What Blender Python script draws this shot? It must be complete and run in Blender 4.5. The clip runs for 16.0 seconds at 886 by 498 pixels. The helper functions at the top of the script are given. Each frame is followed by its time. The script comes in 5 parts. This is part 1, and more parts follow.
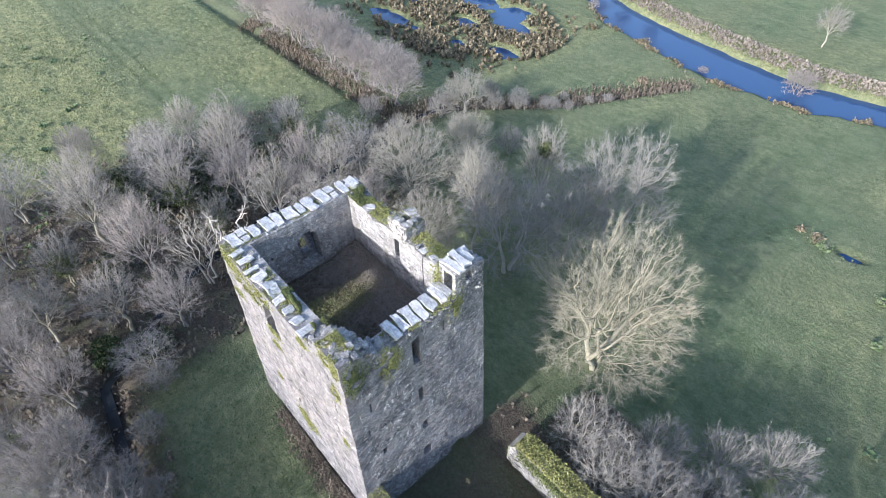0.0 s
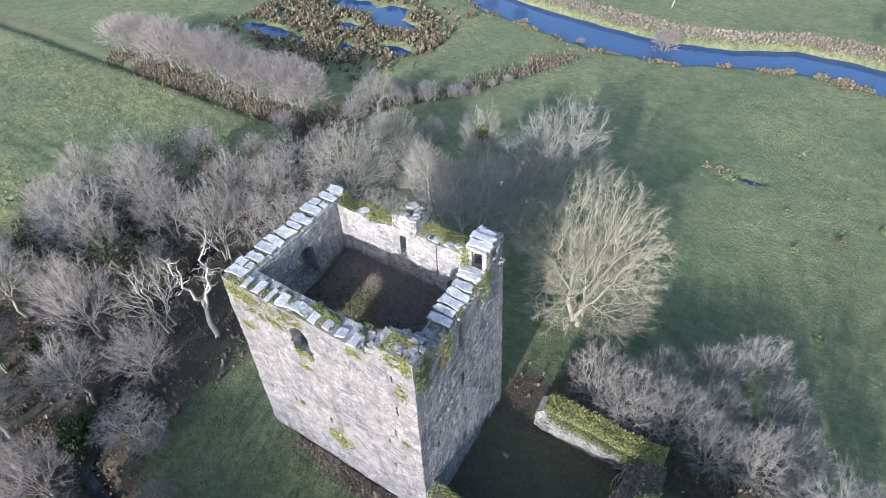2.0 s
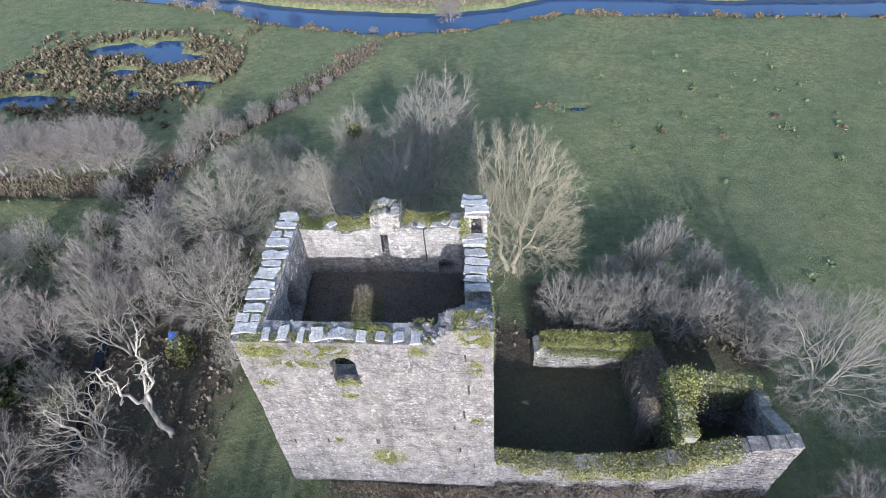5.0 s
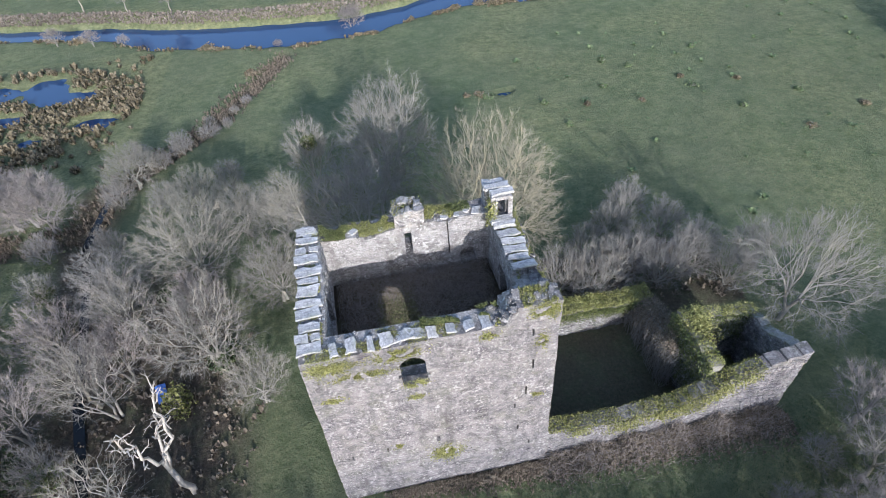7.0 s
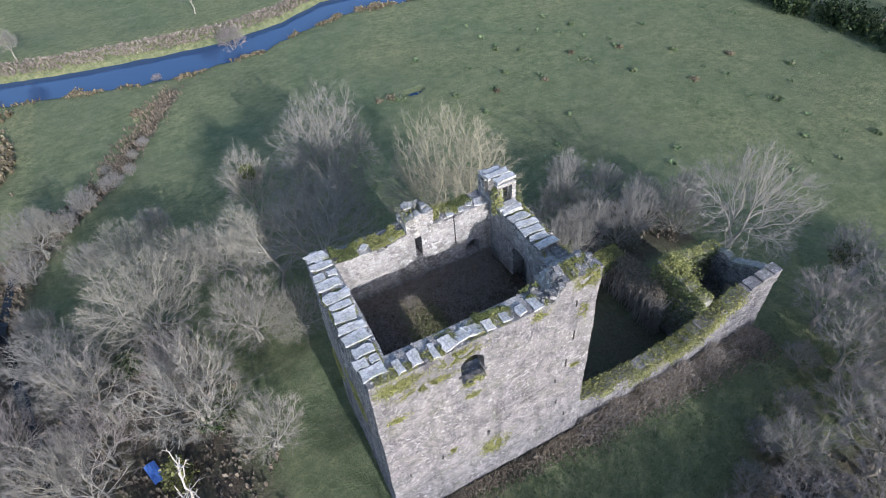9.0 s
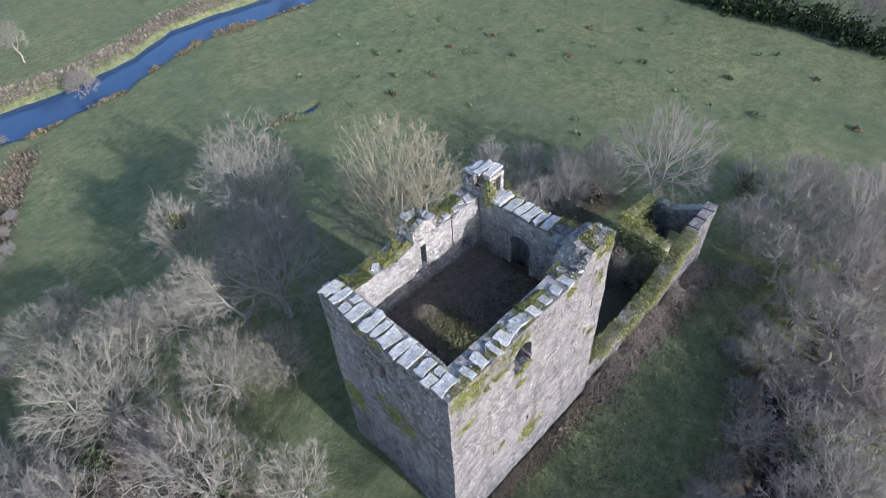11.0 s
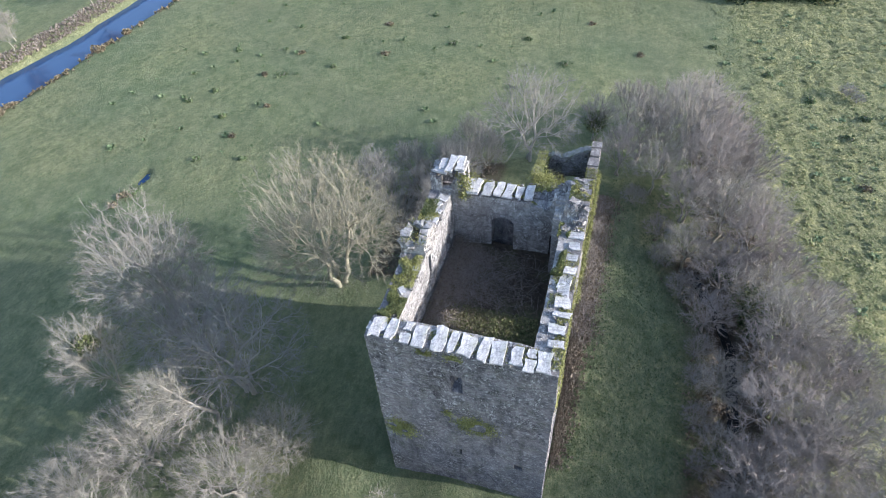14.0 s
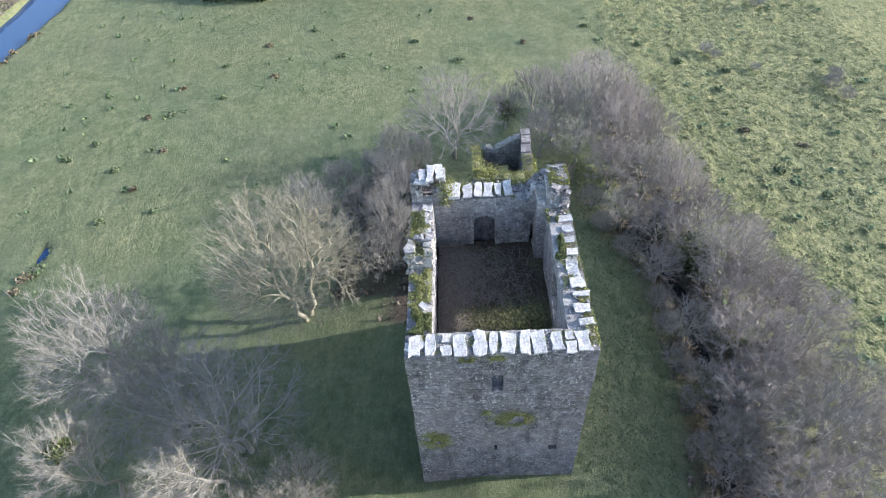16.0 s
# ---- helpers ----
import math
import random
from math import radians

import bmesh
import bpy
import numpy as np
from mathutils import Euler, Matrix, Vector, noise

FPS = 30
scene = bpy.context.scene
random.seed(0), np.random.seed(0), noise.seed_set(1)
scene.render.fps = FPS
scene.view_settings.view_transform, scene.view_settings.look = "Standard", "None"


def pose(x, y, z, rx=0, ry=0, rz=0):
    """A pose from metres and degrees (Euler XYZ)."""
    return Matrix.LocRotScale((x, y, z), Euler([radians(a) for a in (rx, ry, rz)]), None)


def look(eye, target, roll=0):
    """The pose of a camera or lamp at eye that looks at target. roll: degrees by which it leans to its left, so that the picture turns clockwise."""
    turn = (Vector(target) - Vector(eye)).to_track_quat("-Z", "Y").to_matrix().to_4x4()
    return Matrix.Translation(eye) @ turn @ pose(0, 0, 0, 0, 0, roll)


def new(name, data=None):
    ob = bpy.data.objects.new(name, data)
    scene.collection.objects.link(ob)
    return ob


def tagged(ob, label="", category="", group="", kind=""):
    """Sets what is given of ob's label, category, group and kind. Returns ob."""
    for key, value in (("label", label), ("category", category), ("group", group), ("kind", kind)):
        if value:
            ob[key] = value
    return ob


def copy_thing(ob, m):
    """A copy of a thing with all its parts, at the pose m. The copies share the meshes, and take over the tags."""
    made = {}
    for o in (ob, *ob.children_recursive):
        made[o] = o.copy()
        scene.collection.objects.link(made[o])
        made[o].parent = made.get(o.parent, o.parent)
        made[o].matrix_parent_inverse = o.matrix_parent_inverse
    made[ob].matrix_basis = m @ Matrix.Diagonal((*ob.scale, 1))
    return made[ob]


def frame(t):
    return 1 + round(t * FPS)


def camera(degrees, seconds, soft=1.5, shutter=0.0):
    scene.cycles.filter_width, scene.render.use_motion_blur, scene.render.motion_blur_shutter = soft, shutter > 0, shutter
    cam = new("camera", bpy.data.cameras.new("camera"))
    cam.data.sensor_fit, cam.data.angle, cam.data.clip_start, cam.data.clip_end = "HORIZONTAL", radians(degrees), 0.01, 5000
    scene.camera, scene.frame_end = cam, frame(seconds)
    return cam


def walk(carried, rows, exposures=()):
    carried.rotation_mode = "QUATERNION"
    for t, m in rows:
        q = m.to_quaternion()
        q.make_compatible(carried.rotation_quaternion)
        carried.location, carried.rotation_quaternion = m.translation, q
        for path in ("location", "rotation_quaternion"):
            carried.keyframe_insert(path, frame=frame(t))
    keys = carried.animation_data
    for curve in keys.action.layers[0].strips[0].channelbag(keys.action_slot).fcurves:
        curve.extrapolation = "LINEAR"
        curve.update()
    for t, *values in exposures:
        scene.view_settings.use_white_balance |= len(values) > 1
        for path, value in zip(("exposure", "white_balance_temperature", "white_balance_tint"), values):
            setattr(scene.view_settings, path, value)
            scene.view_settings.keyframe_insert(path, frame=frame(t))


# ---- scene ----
cam = camera(77.0, 16.0, soft=0.95)
PATH = [
    (0, (24.924, -5.411, 34.89), (23.846, -4.465, 33.497), -0.5),
    (0.5, (24.027, -6.769, 34.883), (23.01, -5.755, 33.492), -0.8),
    (1, (22.945, -8.043, 34.832), (21.996, -6.963, 33.441), -1.1),
    (1.5, (21.726, -9.224, 34.786), (20.857, -8.08, 33.395), -1.3),
    (2, (20.424, -10.442, 34.662), (19.643, -9.236, 33.272), -1.4),
    (2.5, (19.099, -11.45, 34.507), (18.407, -10.19, 33.117), -1.6),
    (3, (17.7, -12.303, 34.463), (17.104, -10.997, 33.07), -2.1),
    (3.5, (16.315, -13.022, 34.407), (15.828, -11.674, 33.012), -2.6),
    (4, (14.678, -13.746, 34.305), (14.308, -12.363, 32.909), -2.8),
    (4.5, (13.183, -14.277, 34.309), (12.926, -12.872, 32.909), -3.3),
    (7, (4.748, -14.814, 34.338), (4.941, -13.411, 32.927), -4.3),
    (7.5, (3.038, -14.442, 34.254), (3.318, -13.055, 32.841), -4.3),
    (8, (1.397, -14.012, 34.259), (1.774, -12.65, 32.844), -4.4),
    (8.5, (-0.128, -13.43, 34.286), (0.344, -12.101, 32.868), -4.7),
    (9, (-1.653, -12.802, 34.379), (-1.087, -11.514, 32.958), -4.9),
    (11.5, (-8.548, -7.294, 34.789), (-7.536, -6.344, 33.349), -4.4),
    (12, (-9.588, -5.981, 34.882), (-8.505, -5.118, 33.439), -4.6),
    (12.5, (-10.55, -4.629, 34.984), (-9.406, -3.858, 33.536), -4.7),
    (13, (-11.428, -3.125, 35.046), (-10.229, -2.448, 33.596), -4.8),
    (13.5, (-12.162, -1.603, 35.183), (-10.919, -1.024, 33.727), -4.9),
    (14, (-12.777, 0.015, 35.267), (-11.494, 0.489, 33.809), -4.9),
    (14.5, (-13.202, 1.683, 35.433), (-11.892, 2.059, 33.969), -5.1),
    (15, (-13.536, 3.482, 35.538), (-12.207, 3.753, 34.068), -5.0),
    (15.5, (-13.717, 5.031, 35.708), (-12.376, 5.201, 34.235), -5.0),
    (16, (-13.687, 5.952, 36.179), (-12.34, 6.034, 34.703), -4.8),
]
walk(cam, [(t, look(eye, target, roll)) for t, eye, target, roll in PATH], [(0, 1.48, 6100, 14), (3.5, 1.15, 6050, 14), (7, 0.9, 6050, 14), (9, 0.87, 6050, 14), (12.5, 1.11, 6150, 14), (16, 1.58, 6350, 14)])

TAU = 2 * math.pi

# ---------- light ----------
SUN_EL, SUN_AZ = 20.0, 4.0          # degrees above the horizon; degrees from -y towards +x
world = bpy.data.worlds.new("sky")
scene.world = world
world.use_nodes = True
wn = world.node_tree.nodes
sky = wn.new("ShaderNodeTexSky")
sky.sky_type = "NISHITA"
sky.sun_disc = False
sky.sun_elevation = radians(SUN_EL)
sky.sun_rotation = radians(180 - SUN_AZ)
sky.air_density, sky.dust_density = 1.0, 1.2
wn["Background"].inputs["Strength"].default_value = 0.15
world.node_tree.links.new(sky.outputs[0], wn["Background"].inputs["Color"])
sun_data = bpy.data.lights.new("sun", "SUN")
sun_data.energy, sun_data.angle, sun_data.color = 2.9, radians(0.6), (1.0, 0.96, 0.91)
sun = new("sun", sun_data)
_a, _e = radians(SUN_AZ), radians(SUN_EL)
sun.matrix_world = look((60 * math.sin(_a) * math.cos(_e), -60 * math.cos(_a) * math.cos(_e), 60 * math.sin(_e)), (0, 0, 0))
tagged(sun, "low winter sun", "light")


# ---------- materials ----------
def material(name, rough=0.9, spec=0.3):
    m = bpy.data.materials.new(name)
    m.use_nodes = True
    nt = m.node_tree
    b = nt.nodes["Principled BSDF"]
    b.inputs["Roughness"].default_value = rough
    b.inputs["Specular IOR Level"].default_value = spec
    return m, nt, b


def noise_node(nt, scale, detail=6.0, rough=0.6, vec=None, squash=None):
    n = nt.nodes.new("ShaderNodeTexNoise")
    n.inputs["Scale"].default_value = scale
    n.inputs["Detail"].default_value = detail
    n.inputs["Roughness"].default_value = rough
    if vec is not None:
        if squash:
            mp = nt.nodes.new("ShaderNodeMapping")
            mp.inputs["Scale"].default_value = squash
            nt.links.new(vec, mp.inputs[0])
            vec = mp.outputs[0]
        nt.links.new(vec, n.inputs["Vector"])
    return n.outputs[0]


def ramp(nt, fac, stops):
    r = nt.nodes.new("ShaderNodeValToRGB")
    while len(r.color_ramp.elements) < len(stops):
        r.color_ramp.elements.new(0.5)
    for e, (p, c) in zip(r.color_ramp.elements, stops):
        e.position = p
        e.color = (*c, 1) if len(c) == 3 else c
    nt.links.new(fac, r.inputs[0])
    return r.outputs[0]


def mix(nt, fac, a, b, mode="MIX"):
    n = nt.nodes.new("ShaderNodeMix")
    n.data_type, n.blend_type = "RGBA", mode
    for sock, v in ((n.inputs[0], fac), (n.inputs[6], a), (n.inputs[7], b)):
        if isinstance(v, (int, float)):
            sock.default_value = v
        elif isinstance(v, tuple):
            sock.default_value = (*v, 1)
        else:
            nt.links.new(v, sock)
    return n.outputs[2]


def math_node(nt, op, a, b=0.0, clamp=False):
    n = nt.nodes.new("ShaderNodeMath")
    n.operation, n.use_clamp = op, clamp
    for sock, v in ((n.inputs[0], a), (n.inputs[1], b)):
        if isinstance(v, (int, float)):
            sock.default_value = v
        else:
            nt.links.new(v, sock)
    return n.outputs[0]


def bump(nt, bsdf, height, strength, dist):
    n = nt.nodes.new("ShaderNodeBump")
    n.inputs["Strength"].default_value = strength
    n.inputs["Distance"].default_value = dist
    nt.links.new(height, n.inputs["Height"])
    nt.links.new(n.outputs[0], bsdf.inputs["Normal"])


def coords(nt, kind="Object"):
    return nt.nodes.new("ShaderNodeTexCoord").outputs[kind]


def grey(v):
    return (v, v, v)


def stone_material(name, base, light, dark, lichen=0.3, moss=0.0, vary=0.75, speckle=0.8):
    """Weathered limestone: blotches, pale lichen, dark streaks, fine grain."""
    m, nt, b = material(name, 0.92, 0.25)
    c = coords(nt)
    geo = nt.nodes.new("ShaderNodeNewGeometry")
    big = noise_node(nt, 0.32, 4, 0.6, c, (1, 1, 1.3))
    mid = noise_node(nt, 1.6, 7, 0.7, c)
    fine = noise_node(nt, 19, 5, 0.75, c)
    col = mix(nt, ramp(nt, big, [(0.38, grey(0)), (0.6, grey(1))]), base, dark)
    col = mix(nt, ramp(nt, mid, [(0.42, grey(0)), (0.68, grey(0.85))]), col, light)
    isl = geo.outputs["Random Per Island"]
    col = mix(nt, vary, col, ramp(nt, isl, [(0.0, grey(0.6)), (0.5, grey(1)), (0.85, (1.1, 1.08, 1.02)), (1.0, grey(1.45))]), "MULTIPLY")
    speck = noise_node(nt, 7.5, 6, 0.8, c, (1, 1, 1.7))
    col = mix(nt, speckle, col, ramp(nt, speck, [(0.33, grey(0.5)), (0.5, grey(1.0)), (0.68, grey(1.55))]), "MULTIPLY")
    lich = ramp(nt, fine, [(0.54, grey(0)), (0.63, grey(lichen))])
    col = mix(nt, lich, col, (0.72, 0.72, 0.70))
    spots = noise_node(nt, 5.5, 3, 0.55, c)
    patchy = noise_node(nt, 0.7, 4, 0.6, c)
    spotted = math_node(nt, "MULTIPLY", ramp(nt, spots, [(0.56, grey(0)), (0.62, grey(1))]), ramp(nt, patchy, [(0.4, grey(0.1)), (0.62, grey(lichen))]))
    col = mix(nt, spotted, col, (0.66, 0.66, 0.65))
    streak = noise_node(nt, 1.3, 6, 0.7, c, (1, 1, 0.16))
    col = mix(nt, ramp(nt, streak, [(0.52, grey(0)), (0.72, grey(0.6))]), col, tuple(0.45 * v for v in dark))
    if moss:
        mo = noise_node(nt, 0.9, 7, 0.75, c)
        col = mix(nt, ramp(nt, mo, [(0.5, grey(0)), (0.64, grey(moss))]), col, (0.13, 0.15, 0.04))
    nt.links.new(col, b.inputs["Base Color"])
    bump(nt, b, math_node(nt, "ADD", math_node(nt, "MULTIPLY", mid, 0.6), math_node(nt, "MULTIPLY", speck, 0.6)), 0.9, 0.07)
    return m


STONE_SUN = stone_material("limewashed_rubble", (0.168, 0.160, 0.166), (0.285, 0.271, 0.275), (0.095, 0.091, 0.105), 0.42, 0.15, 0.4, 0.75)
STONE = stone_material("grey_rubble", (0.165, 0.161, 0.167), (0.32, 0.315, 0.318), (0.075, 0.073, 0.078), 0.85, 0.15, 0.7, 0.9)
STONE_IN = stone_material("inner_rubble", (0.28, 0.266, 0.258), (0.45, 0.435, 0.425), (0.15, 0.142, 0.138), 0.8, 0.12, 0.6)
MORTAR = stone_material("old_mortar", (0.158, 0.151, 0.156), (0.28, 0.267, 0.27), (0.094, 0.090, 0.10), 0.4, 0.15, 0.0, 0.8)
SLAB = stone_material("pale_slab", (0.46, 0.46, 0.47), (0.74, 0.74, 0.75), (0.19, 0.195, 0.205), 0.9, 0.45, 0.7, 1.0)
MOSSY = stone_material("mossy_wall", (0.26, 0.25, 0.23), (0.36, 0.35, 0.33), (0.16, 0.155, 0.14), 0.3, 0.75)


def leaf_material(name, stops, rough=0.6):
    """Leaves or blades whose colour varies from island to island."""
    m, nt, b = material(name, rough, 0.3)
    geo = nt.nodes.new("ShaderNodeNewGeometry")
    info = nt.nodes.new("ShaderNodeObjectInfo")
    col = ramp(nt, geo.outputs["Random Per Island"], stops)
    col = mix(nt, 0.35, col, ramp(nt, info.outputs["Random"], [(0, grey(0.6)), (1, grey(1.4))]), "MULTIPLY")
    big = noise_node(nt, 0.35, 4, 0.6, coords(nt))
    col = mix(nt, 0.5, col, ramp(nt, big, [(0.3, grey(0.6)), (0.7, grey(1.35))]), "MULTIPLY")
    nt.links.new(col, b.inputs["Base Color"])
    return m


IVY = leaf_material("ivy_leaves", [(0, (0.05, 0.068, 0.028)), (0.5, (0.105, 0.13, 0.048)), (1, (0.20, 0.22, 0.085))])
MOSS = leaf_material("moss_and_weeds", [(0, (0.125, 0.14, 0.045)), (0.5, (0.225, 0.235, 0.085)), (1, (0.38, 0.375, 0.165))], 0.9)
EVERGREEN = leaf_material("dark_evergreen", [(0, (0.015, 0.03, 0.012)), (0.6, (0.035, 0.06, 0.02)), (1, (0.07, 0.095, 0.03))])
BLADE = leaf_material("tussock_blades", [(0, (0.12, 0.155, 0.06)), (0.5, (0.19, 0.215, 0.095)), (0.85, (0.27, 0.275, 0.14)), (1, (0.34, 0.33, 0.19))], 0.8)
BLADE_GREEN = leaf_material("meadow_blades", [(0, (0.08, 0.125, 0.055)), (0.6, (0.125, 0.175, 0.085)), (1, (0.20, 0.24, 0.125))], 0.8)
RUSH = leaf_material("rush_blades", [(0, (0.085, 0.072, 0.045)), (0.5, (0.17, 0.145, 0.092)), (1, (0.31, 0.265, 0.18))], 0.85)
REED = leaf_material("dry_reeds", [(0, (0.12, 0.102, 0.082)), (0.5, (0.19, 0.165, 0.135)), (1, (0.27, 0.24, 0.20))], 0.85)
BRACKEN = leaf_material("dead_bracken", [(0, (0.11, 0.092, 0.07)), (0.5, (0.185, 0.155, 0.12)), (1, (0.29, 0.25, 0.195))], 0.9)


def bark_material(name, a, b_col, tint):
    m, nt, b = material(name, 0.85, 0.2)
    info = nt.nodes.new("ShaderNodeObjectInfo")
    geo = nt.nodes.new("ShaderNodeNewGeometry")
    c = coords(nt)
    n = noise_node(nt, 3.0, 6, 0.7, c)
    col = mix(nt, ramp(nt, n, [(0.35, grey(0)), (0.65, grey(1))]), a, b_col)
    col = mix(nt, ramp(nt, info.outputs["Random"], [(0.0, grey(0)), (1.0, grey(0.6))]), col, tint)
    col = mix(nt, 0.5, col, ramp(nt, geo.outputs["Random Per Island"], [(0, grey(0.7)), (1, grey(1.25))]), "MULTIPLY")
    nt.links.new(col, b.inputs["Base Color"])
    bump(nt, b, noise_node(nt, 14, 5, 0.7, c, (1, 1, 0.3)), 0.5, 0.03)
    return m


LIMB_ASH = bark_material("ash_limbs", (0.25, 0.235, 0.175), (0.37, 0.35, 0.275), (0.31, 0.30, 0.205))
LIMB_PALE = bark_material("pale_limbs", (0.25, 0.24, 0.215), (0.36, 0.345, 0.315), (0.30, 0.295, 0.25))
BARK = bark_material("lichened_bark", (0.24, 0.225, 0.19), (0.37, 0.35, 0.31), (0.31, 0.30, 0.20))
TWIG_ASH = bark_material("ash_twigs", (0.245, 0.23, 0.18), (0.345, 0.325, 0.26), (0.285, 0.275, 0.20))
TWIG_GREY = bark_material("grey_twigs", (0.225, 0.213, 0.19), (0.325, 0.31, 0.28), (0.275, 0.267, 0.21))
TWIG_COOL = bark_material("cool_grey_twigs", (0.20, 0.192, 0.185), (0.29, 0.28, 0.27), (0.24, 0.236, 0.21))
TWIG_BROWN = bark_material("brown_twigs", (0.21, 0.195, 0.18), (0.315, 0.295, 0.275), (0.275, 0.265, 0.235))
TWIG_PINK = bark_material("alder_twigs", (0.245, 0.215, 0.20), (0.35, 0.315, 0.295), (0.30, 0.28, 0.26))
DEADWOOD = bark_material("bleached_deadwood", (0.37, 0.345, 0.31), (0.48, 0.455, 0.415), (0.40, 0.37, 0.33))


def ground_material():
    """Grass sward; the mesh's own attribute gives dryness (red), litter, mud and painted shade (green), wheel track
    (blue).
    """
    m, nt, b = material("pasture", 0.95, 0.15)
    c = coords(nt)
    at = nt.nodes.new("ShaderNodeAttribute")
    at.attribute_name = "cover"
    sep = nt.nodes.new("ShaderNodeSeparateColor")
    nt.links.new(at.outputs["Color"], sep.inputs[0])
    dry, litter, track = sep.outputs[0], sep.outputs[1], sep.outputs[2]
    big = noise_node(nt, 0.055, 5, 0.6, c)
    mid = noise_node(nt, 0.45, 7, 0.72, c)
    fine = noise_node(nt, 4.2, 7, 0.78, c)
    blades = noise_node(nt, 16, 4, 0.8, c, (1, 0.6, 1))
    green = ramp(nt, mid, [(0.28, (0.076, 0.116, 0.062)), (0.5, (0.137, 0.183, 0.104)), (0.72, (0.226, 0.258, 0.164))])
    green = mix(nt, ramp(nt, big, [(0.35, grey(0)), (0.7, grey(0.55))]), green, (0.205, 0.212, 0.132))
    tuft = noise_node(nt, 1.25, 5, 0.66, c, (1, 1.25, 1))
    straw = ramp(nt, fine, [(0.3, (0.14, 0.175, 0.07)), (0.5, (0.30, 0.30, 0.15)), (0.7, (0.50, 0.46, 0.28))])
    dmask = math_node(nt, "MULTIPLY", dry, ramp(nt, mid, [(0.25, grey(0.45)), (0.65, grey(1))]), True)
    col = mix(nt, dmask, green, straw)
    flecks = ramp(nt, fine, [(0.57, grey(0)), (0.70, grey(0.75))])
    col = mix(nt, flecks, col, (0.29, 0.29, 0.17))
    col = mix(nt, ramp(nt, blades, [(0.36, grey(0.5)), (0.54, grey(0))]), col, (0.05, 0.085, 0.035))
    col = mix(nt, ramp(nt, dry, [(0.2, grey(0.35)), (0.8, grey(1))]), col, ramp(nt, tuft, [(0.36, (0.62, 0.68, 0.58)), (0.5, grey(1)), (0.66, (1.4, 1.34, 1.25))]), "MULTIPLY")
    mud = ramp(nt, fine, [(0.3, (0.055, 0.048, 0.038)), (0.6, (0.13, 0.108, 0.085)), (0.8, (0.22, 0.185, 0.15))])
    lmask = math_node(nt, "MULTIPLY", litter, ramp(nt, mid, [(0.3, grey(0.5)), (0.55, grey(1.2))]), True)
    col = mix(nt, lmask, col, mud)
    col = mix(nt, math_node(nt, "MULTIPLY", track, 0.4), col, (0.05, 0.075, 0.025))
    nt.links.new(col, b.inputs["Base Color"])
    bump(nt, b, math_node(nt, "ADD", math_node(nt, "MULTIPLY", fine, 0.7), math_node(nt, "MULTIPLY", math_node(nt, "MULTIPLY", tuft, 1.1), math_node(nt, "ADD", math_node(nt, "MULTIPLY", dry, 0.6), 0.3))), 1.0, 0.42)
    return m


GROUND = ground_material()


def water_material(name, base_rgb):
    m, nt, b = material(name, 0.04, 0.6)
    b.inputs["Base Color"].default_value = (*base_rgb, 1)
    b.inputs["IOR"].default_value = 1.33
    bump(nt, b, noise_node(nt, 1.2, 4, 0.6, coords(nt)), 0.12, 0.03)
    return m


# river and pools: the blue of the reflected sky is painted into the base
WATER = water_material("river_water", (0.02, 0.06, 0.15))
# water for the stream, its base darkened to stand for the wood's shade
SHADED_WATER = water_material("shaded_water", (0.012, 0.014, 0.016))


def plain(name, col, rough=0.7):
    m, nt, b = material(name, rough)
    c = coords(nt)
    n = noise_node(nt, 6, 5, 0.6, c)
    k = mix(nt, 0.4, col, ramp(nt, n, [(0.3, grey(0.6)), (0.7, grey(1.3))]), "MULTIPLY")
    nt.links.new(k, b.inputs["Base Color"])
    return m


BLUE = plain("blue_plastic", (0.10, 0.22, 0.62), 0.4)


# ---------- mesh helpers ----------
def mesh_from(name, verts, faces, mat, smooth=False):
    me = bpy.data.meshes.new(name)
    me.from_pydata(verts, [], faces)
    me.materials.append(mat)
    if smooth:
        me.polygons.foreach_set("use_smooth", [True] * len(me.polygons))
    me.update()
    return me


def part_data(name, me, parent, label="", kind=""):
    ob = new(name, me)
    ob.parent = parent
    return tagged(ob, label, kind=kind)


def part(name, bm, mat, parent, label="", kind="", smooth=False):
    """Links a bmesh as one mesh object under a thing or a part."""
    me = bpy.data.meshes.new(name)
    bm.to_mesh(me)
    bm.free()
    me.materials.append(mat)
    if smooth:
        me.polygons.foreach_set("use_smooth", [True] * len(me.polygons))
    return part_data(name, me, parent, label, kind)


def thing(name, label, category, at=(0, 0, 0), group="", kind=""):
    ob = new(name)
    ob.location = at
    ob.empty_display_size = 0.3
    return tagged(ob, label, category, group, kind)


def smoothstep(a, b, v):
    t = min(1.0, max(0.0, (v - a) / (b - a)))
    return t * t * (3 - 2 * t)


def along(pts, x):
    """Piecewise linear value at x of a list of (x, v)."""
    return float(np.interp(x, [p[0] for p in pts], [p[1] for p in pts]))


def dist_poly(pts, x, y):
    best = 1e9
    for (ax, ay), (bx, by) in zip(pts, pts[1:]):
        dx, dy = bx - ax, by - ay
        t = max(0.0, min(1.0, ((x - ax) * dx + (y - ay) * dy) / (dx * dx + dy * dy)))
        best = min(best, math.hypot(x - ax - t * dx, y - ay - t * dy))
    return best


